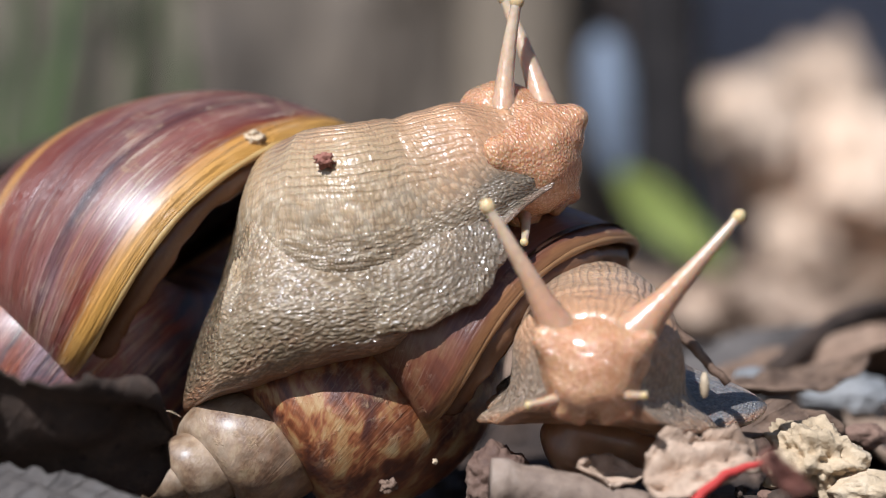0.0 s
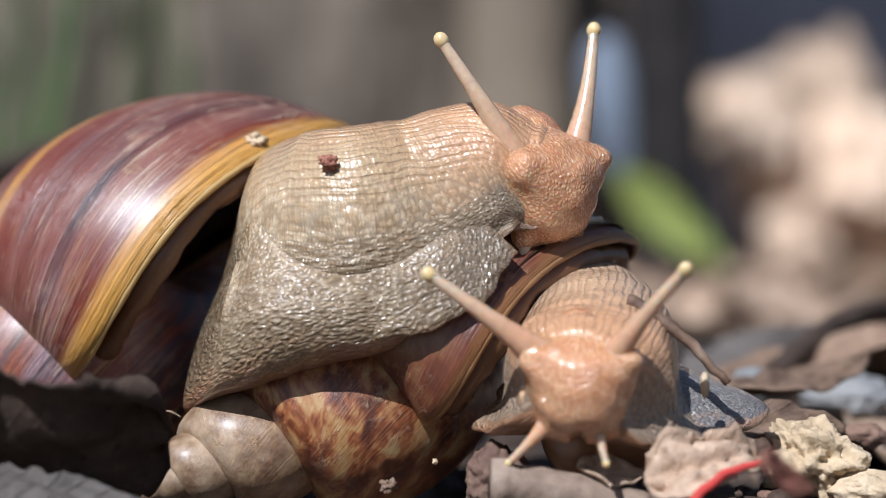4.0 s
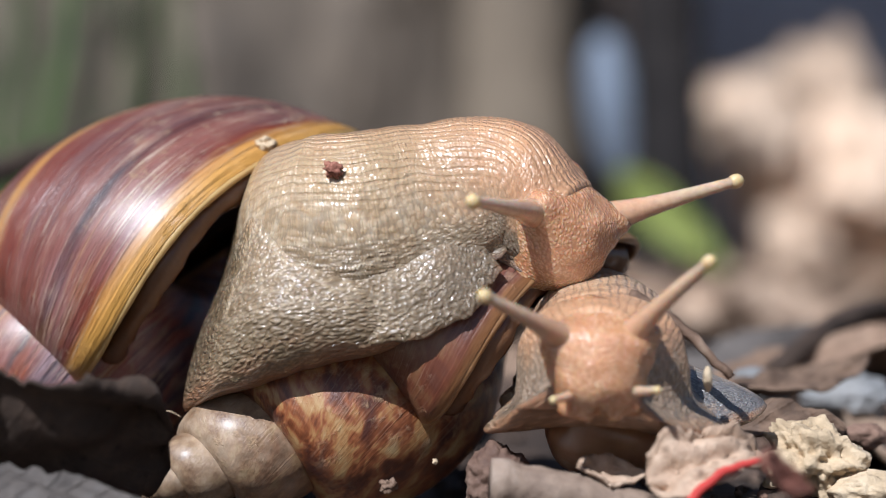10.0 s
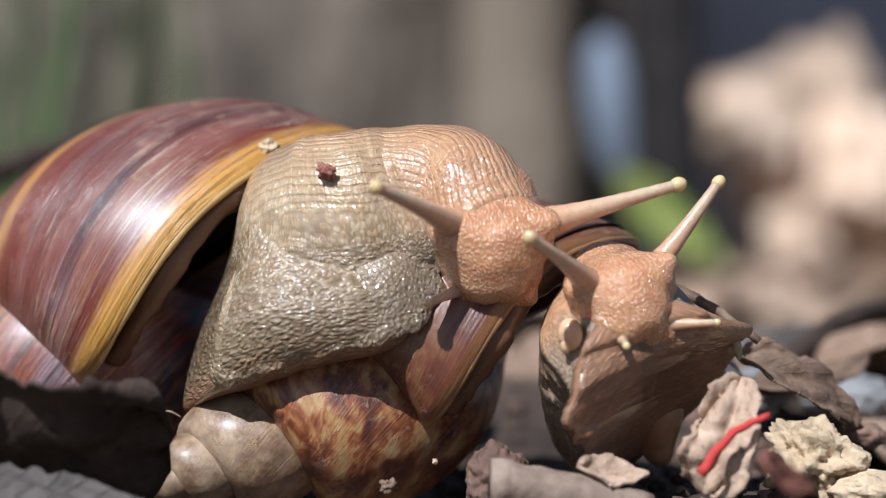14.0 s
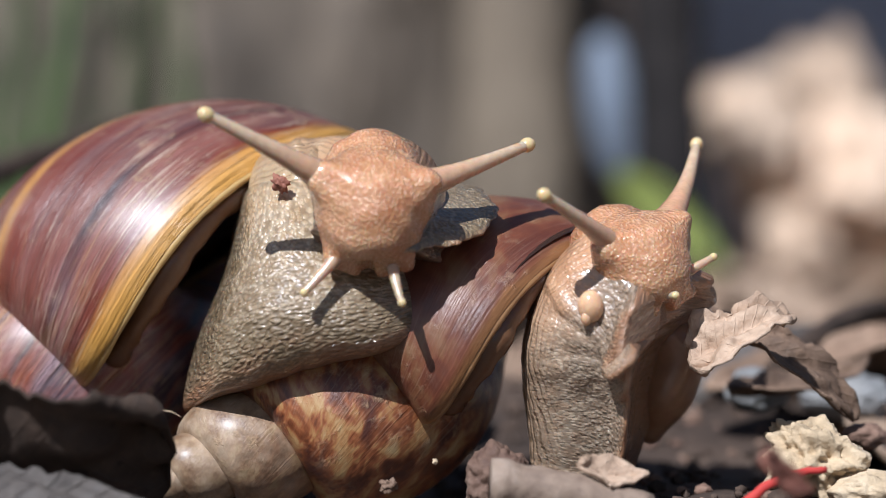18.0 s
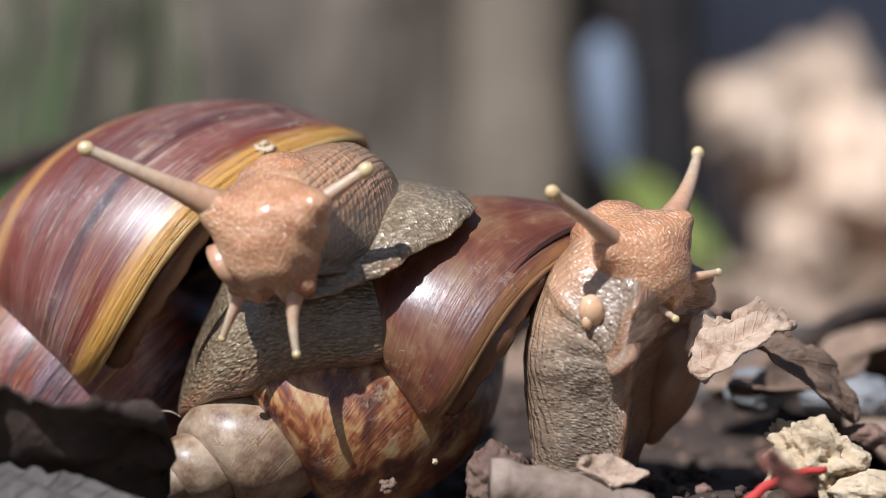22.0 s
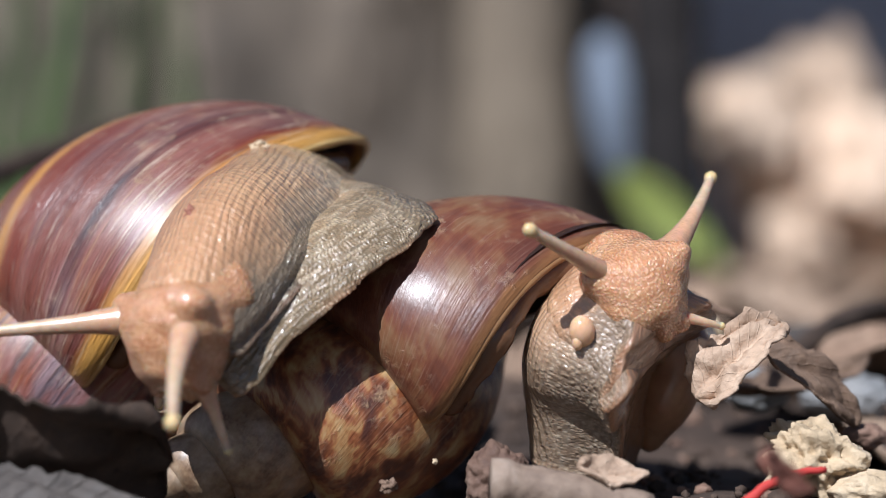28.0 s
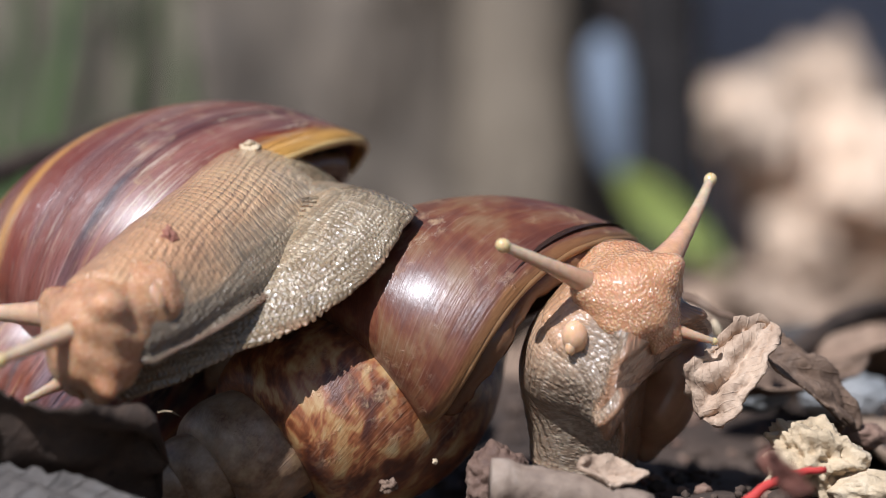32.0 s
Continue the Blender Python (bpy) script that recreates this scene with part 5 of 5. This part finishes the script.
    foot_edge.move([
        (0, [(-36.6, -19.0, 35.3), (-26.9, -21.0, 39.5), (-16.4, -22.0, 41.2), (-6.5, -23.0, 42.3), (3.9, -22.0, 46.6), (10.4, -19.0, 54.7)],
         [(-34.0, -16.0, 52.3), (-26.2, -17.5, 56.1), (-17.6, -18.0, 57.5), (-9.0, -17.5, 58.5), (-2.3, -17.0, 59.4), (1.5, -14.0, 62.9)]),
        (9, [(-36.6, -19.0, 34.4), (-26.0, -21.0, 38.7), (-15.5, -22.0, 39.9), (-5.1, -23.0, 41.0), (5.3, -22.0, 45.2), (11.5, -19.0, 53.0)],
         [(-33.0, -16.0, 51.3), (-25.2, -17.5, 55.1), (-16.6, -18.0, 56.6), (-8.0, -17.5, 57.5), (-1.3, -17.0, 58.5), (2.5, -14.0, 61.9)]),
        (11, [(-36.6, -19.0, 34.2), (-26.9, -21.0, 38.1), (-17.4, -22.0, 39.7), (-8.9, -23.0, 40.4), (-0.4, -22.0, 43.3), (4.9, -19.0, 49.4)],
         [(-33.0, -16.0, 51.3), (-25.2, -17.5, 54.7), (-17.6, -18.0, 56.1), (-10.9, -17.5, 57.1), (-5.2, -17.0, 58.0), (-2.3, -14.0, 60.9)]),
        (13, [(-37.5, -19.0, 33.7), (-29.8, -21.0, 36.4), (-21.2, -22.0, 38.9), (-12.6, -23.0, 39.9), (-4.6, -22.0, 42.4), (0.6, -19.0, 48.5)],
         [(-34.0, -16.0, 50.8), (-27.2, -17.5, 53.7), (-20.4, -18.0, 55.6), (-13.8, -17.5, 56.6), (-9.0, -17.0, 57.5), (-6.2, -14.0, 60.0)]),
        (14.4, [(-37.5, -19.0, 33.2), (-30.7, -21.0, 35.7), (-22.6, -22.0, 38.1), (-14.5, -23.0, 39.6), (-7.0, -22.0, 41.9), (-1.8, -19.0, 47.5)],
         [(-34.0, -16.0, 50.3), (-28.1, -17.5, 53.2), (-21.4, -18.0, 55.1), (-15.7, -17.5, 56.1), (-10.9, -17.0, 57.1), (-8.1, -14.0, 59.0)]),
        (16.5, [(-1.3, -27.0, 54.0), (3.9, -23.0, 54.7), (8.4, -19.0, 56.6), (11.3, -12.0, 60.5), (10.0, -4.0, 64.8), (6.2, 6.0, 66.3)],
         [(-6.1, -20.0, 61.3), (-3.3, -17.0, 61.8), (-1.4, -12.0, 61.9), (-0.9, -6.0, 62.5), (-0.4, 0.0, 63.1), (-0.4, 4.0, 63.2)]),
        (18, [(-6.0, -27.0, 55.7), (-0.4, -23.0, 56.8), (5.0, -19.0, 58.0), (8.5, -12.0, 61.4), (6.0, -4.0, 65.5), (0.6, 6.0, 67.3)],
         [(-12.7, -20.0, 61.3), (-10.0, -17.0, 62.3), (-7.7, -12.0, 62.9), (-6.8, -6.0, 63.5), (-6.4, 0.0, 64.1), (-6.5, 4.0, 64.2)]),
        (20, [(-13.9, -27.0, 51.4), (-7.9, -23.0, 54.0), (-0.4, -19.0, 57.2), (6.2, -12.0, 61.2), (4.1, -4.0, 65.0), (-0.9, 6.0, 66.8)],
         [(-21.3, -20.0, 59.9), (-18.6, -17.0, 62.8), (-14.0, -12.0, 63.9), (-11.2, -6.0, 64.5), (-10.4, 0.0, 65.1), (-10.5, 4.0, 65.2)]),
        (22, [(-20.9, -27.0, 48.2), (-12.6, -23.0, 51.1), (-3.7, -19.0, 56.1), (4.3, -12.0, 61.5), (2.8, -4.0, 65.0), (-1.9, 6.0, 66.8)],
         [(-28.9, -20.0, 56.1), (-23.8, -17.0, 59.9), (-17.8, -12.0, 62.9), (-13.7, -6.0, 64.8), (-12.4, 0.0, 65.3), (-12.5, 4.0, 65.7)]),
        (23, [(-24.2, -27.0, 45.4), (-13.6, -23.0, 51.4), (-4.7, -19.0, 56.6), (2.9, -12.0, 61.1), (1.6, -4.0, 64.8), (-3.5, 6.0, 66.8)],
         [(-33.6, -20.0, 54.2), (-27.2, -17.0, 58.0), (-20.8, -12.0, 62.9), (-16.2, -6.0, 65.0), (-14.4, 0.0, 65.6), (-14.5, 4.0, 66.2)]),
        (25.4, [(-28.5, -31.0, 38.4), (-17.6, -27.0, 45.6), (-8.0, -21.0, 53.3), (1.3, -12.0, 60.8), (0.1, -4.0, 64.5), (-5.5, 6.0, 65.7)],
         [(-38.0, -24.0, 48.6), (-31.7, -20.0, 55.1), (-23.6, -13.0, 61.9), (-18.1, -6.0, 65.0), (-17.4, 0.0, 66.1), (-16.6, 4.0, 66.2)]),
        (28, [(-31.7, -31.0, 33.0), (-22.8, -27.0, 43.0), (-10.8, -21.0, 53.1), (-2.5, -12.0, 59.8), (-2.9, -4.0, 62.8), (-7.0, 6.0, 64.6)],
         [(-43.6, -24.0, 42.0), (-35.5, -20.0, 52.3), (-28.4, -13.0, 60.9), (-21.1, -6.0, 65.0), (-20.4, 0.0, 66.1), (-19.6, 4.0, 66.2)]),
        (30, [(-39.1, -31.0, 30.4), (-27.9, -27.0, 41.2), (-14.6, -21.0, 48.5), (-4.3, -12.0, 60.0), (-4.9, -4.0, 63.0), (-8.5, 6.0, 64.4)],
         [(-50.2, -24.0, 41.1), (-42.2, -20.0, 50.4), (-33.3, -13.0, 58.0), (-24.0, -6.0, 65.0), (-23.4, 0.0, 66.1), (-22.6, 4.0, 66.2)]),
        (32, [(-50.2, -31.0, 31.9), (-33.9, -27.0, 39.3), (-16.5, -21.0, 48.0), (-6.0, -12.0, 60.5), (-6.8, -4.0, 63.0), (-11.1, 6.0, 64.4)],
         [(-56.8, -24.0, 40.1), (-47.9, -20.0, 47.5), (-37.2, -13.0, 56.1), (-27.0, -6.0, 65.0), (-26.4, 0.0, 66.1), (-25.7, 4.0, 66.2)])], times)
    upper.move(times, [(0, -5, 3), (0, 5, 3), (6, -4, -4), (6, 4, -4)])
    lower.move(times, [(0, -4.5, 3), (0, 4.5, 3), (5, -3.5, -3), (5, 3.5, -3)])
    bump_rows = [(0, (16.2, -27.5, 34.9)), (3, (15.0, -27.0, 32.8)), (6, (14.2, -30.0, 30.7)), (9, (16.1, -27.5, 32.8)), (11, (17.8, -27.7, 36.5)), (13, (19.5, -25.8, 39.7)), (14.4, (21.9, -24.9, 42.8)),
                 (16.5, (24.9, -22.2, 46.1)), (19, (24.6, -22.2, 46.4)), (23, (24.9, -22.3, 45.1)), (25.4, (24.3, -21.6, 43.2)), (28, (23.3, -21.4, 42.2)), (32, (22.1, -21.2, 41.3))]
    walk(bump, [(t, place(*(Vector(p) - lower.base), 15, 0, -20)) for t, p in bump_rows])
    crumb_rows = [(0, (-19.9, -20.6, 70.8)), (6, (-18.8, -20.5, 70.1)), (9, (-18.4, -20.6, 69.4)), (13, (-18.9, -20.5, 69.1)), (14.4, (-20.2, -20.1, 68.9)), (16.5, (-24.5, -17.1, 68.1)),
                  (19, (-29.9, -13.0, 66.4)), (23, (-36.5, -20.0, 64.5)), (25.4, (-38.4, -24.0, 63.4)), (28, (-41.5, -26.0, 61.4)), (32, (-44.8, -30.0, 57.9))]
    walk(crumb, [(t, place(*p, 20, 10 + t * 2, 30)) for t, p in crumb_rows])
    walk(sole, [(t, place(*p, 0, ry, 0)) for t, p, ry in ((0, (8.9, -21.0, 22.5), 8), (9, (9.4, -21.0, 22.9), 8), (11, (10.0, -19.0, 24.7), 20), (12, (11.0, -15.0, 26.8), 40), (13, (13.3, -11.0, 28.3), 65), (14.4, (16.6, -5.0, 31.1), 90), (16.5, (19.8, 1.0, 33.6), 112), (25, (20.0, 1.0, 33.0), 112), (32, (19.4, 1.0, 30.2), 114))])
    walk(arch_leaf, [(t, facing(at, along, out)) for t, at, along, out in ((0, (42.6, -34.0, 21.1), (0.9, 0.1, 0.35), (0.1, -0.75, 0.65)), (9, (42.8, -34.0, 21.3), (0.88, 0.1, 0.38), (0.1, -0.75, 0.65)), (11, (43.1, -34.0, 22.1), (0.8, 0.05, 0.5), (0.1, -0.8, 0.6)), (12, (43.9, -33.0, 23.1), (0.72, 0, 0.68), (0.05, -0.85, 0.5)), (13, (45.3, -31.0, 24.9), (0.5, 0, 0.87), (-0.1, -0.9, 0.4)), (14.4, (46.9, -27.0, 27.0), (0.25, 0.1, 0.95), (-0.2, -0.95, 0.2)), (16.5, (51.0, -14.0, 41.8), (0.8, 0.2, 0.5), (-0.2, -0.6, 0.75)), (23, (51.0, -14.0, 40.3), (0.8, 0.2, 0.5), (-0.2, -0.62, 0.75)), (28, (50.6, -14.0, 38.0), (0.65, 0.1, 0.72), (-0.3, -0.75, 0.6)), (30, (50.1, -14.0, 36.2), (0.55, 0, 0.83), (-0.3, -0.9, 0.35)), (32, (50.0, -14.0, 36.0), (0.55, 0, 0.83), (-0.3, -0.9, 0.35)))])
    walk(prop_leaf, [(t, facing(at, along, out)) for t, at, along, out in ((0, (58.8, 0.0, 24.3), (0.95, 0, 0.1), (0, -0.6, 0.8)), (11, (59.1, 0.0, 24.6), (0.95, 0, 0.1), (0, -0.6, 0.8)), (13, (62.6, 0.0, 30.1), (0.85, 0.1, -0.4), (0.3, -0.7, 0.6)), (14.4, (64.1, 0.0, 32.1), (0.8, 0.1, -0.55), (0.4, -0.7, 0.5)), (16.5, (64.4, 0.0, 34.1), (0.75, 0.1, -0.62), (0.45, -0.7, 0.5)), (32, (64.8, 0.0, 32.3), (0.75, 0.1, -0.62), (0.45, -0.7, 0.5)))])
    walk(red_strip, [(t, place(*p, 0, ry, 10)) for t, p, ry in ((0, (45.1, -40.0, 18.1), -15), (9, (44.6, -40.0, 18.3), -15), (11, (43.9, -40.0, 18.6), -18), (12, (43.0, -40.0, 19.4), -24), (13, (45.3, -38.0, 22.2), -25), (14.4, (48.3, -34.0, 24.6), -22), (16.5, (56.2, -30.0, 17.1), -5), (32, (56.1, -30.0, 17.1), -5))])
    walk(stick, [(t, place(*p, 0, ry, 0)) for t, p, ry in ((0, (39.0, -25.0, 40.6), 0), (9, (39.3, -25.0, 40.9), 0), (11, (39.9, -24.0, 42.6), -2), (13, (42.8, -18.0, 44.2), -4), (14.4, (45.6, -4.0, 45.7), -14),
                 (16.5, (43.8, 16.0, 46.7), -22), (19, (43.3, 16.0, 46.2), -22), (28, (43.8, 16.0, 46.7), -22), (32, (43.8, 16.0, 46.2), -22))])
    walk(shell_grit, [(t, place(*p, 0, 0, 0)) for t, p in ((0, (-33.8, 5.6, 76.0)), (6, (-33.1, 5.4, 75.3)), (13, (-31.2, 5.6, 74.5)), (19, (-31.8, 5.1, 73.9)), (25, (-32.0, 5.4, 74.1)), (32, (-34.5, 5.0, 74.1)))])
    walk(near_leaf, [(t, place(*p, 134, ry, 0)) for t, p, ry in ((0, (-66.2, -34.0, 23.2), -3), (13, (-66.1, -34.0, 23.0), -3), (16.5, (-65.9, -34.0, 21.7), -1), (25, (-66.1, -34.0, 20.4), 1), (32, (-67.2, -34.0, 19.9), 1))])
    a = Matrix.Translation(-upper.base * MM)
    rows = [(0, (-108.8, 15.0, 12.2), -3.7), (6, (-108.1, 15.0, 11.7), -3.7), (13, (-106.9, 15.0, 10.8), -3.7), (19, (-106.6, 15.0, 10.5), -3.7), (25, (-106.6, 15.0, 10.4), -3.5), (32, (-106.8, 15.0, 10.3), -3.0)]
    walk(shell_u, [(t, a @ shell_pose(apex, (0.805, 0.242, 0.541), spin)) for t, apex, spin in rows])
    shell_l.matrix_basis = Matrix.Translation(-lower.base * MM) @ shell_pose((-54.5, -13.0, 13.4), (0.862, 0.345, 0.371), -2.0)


motions()
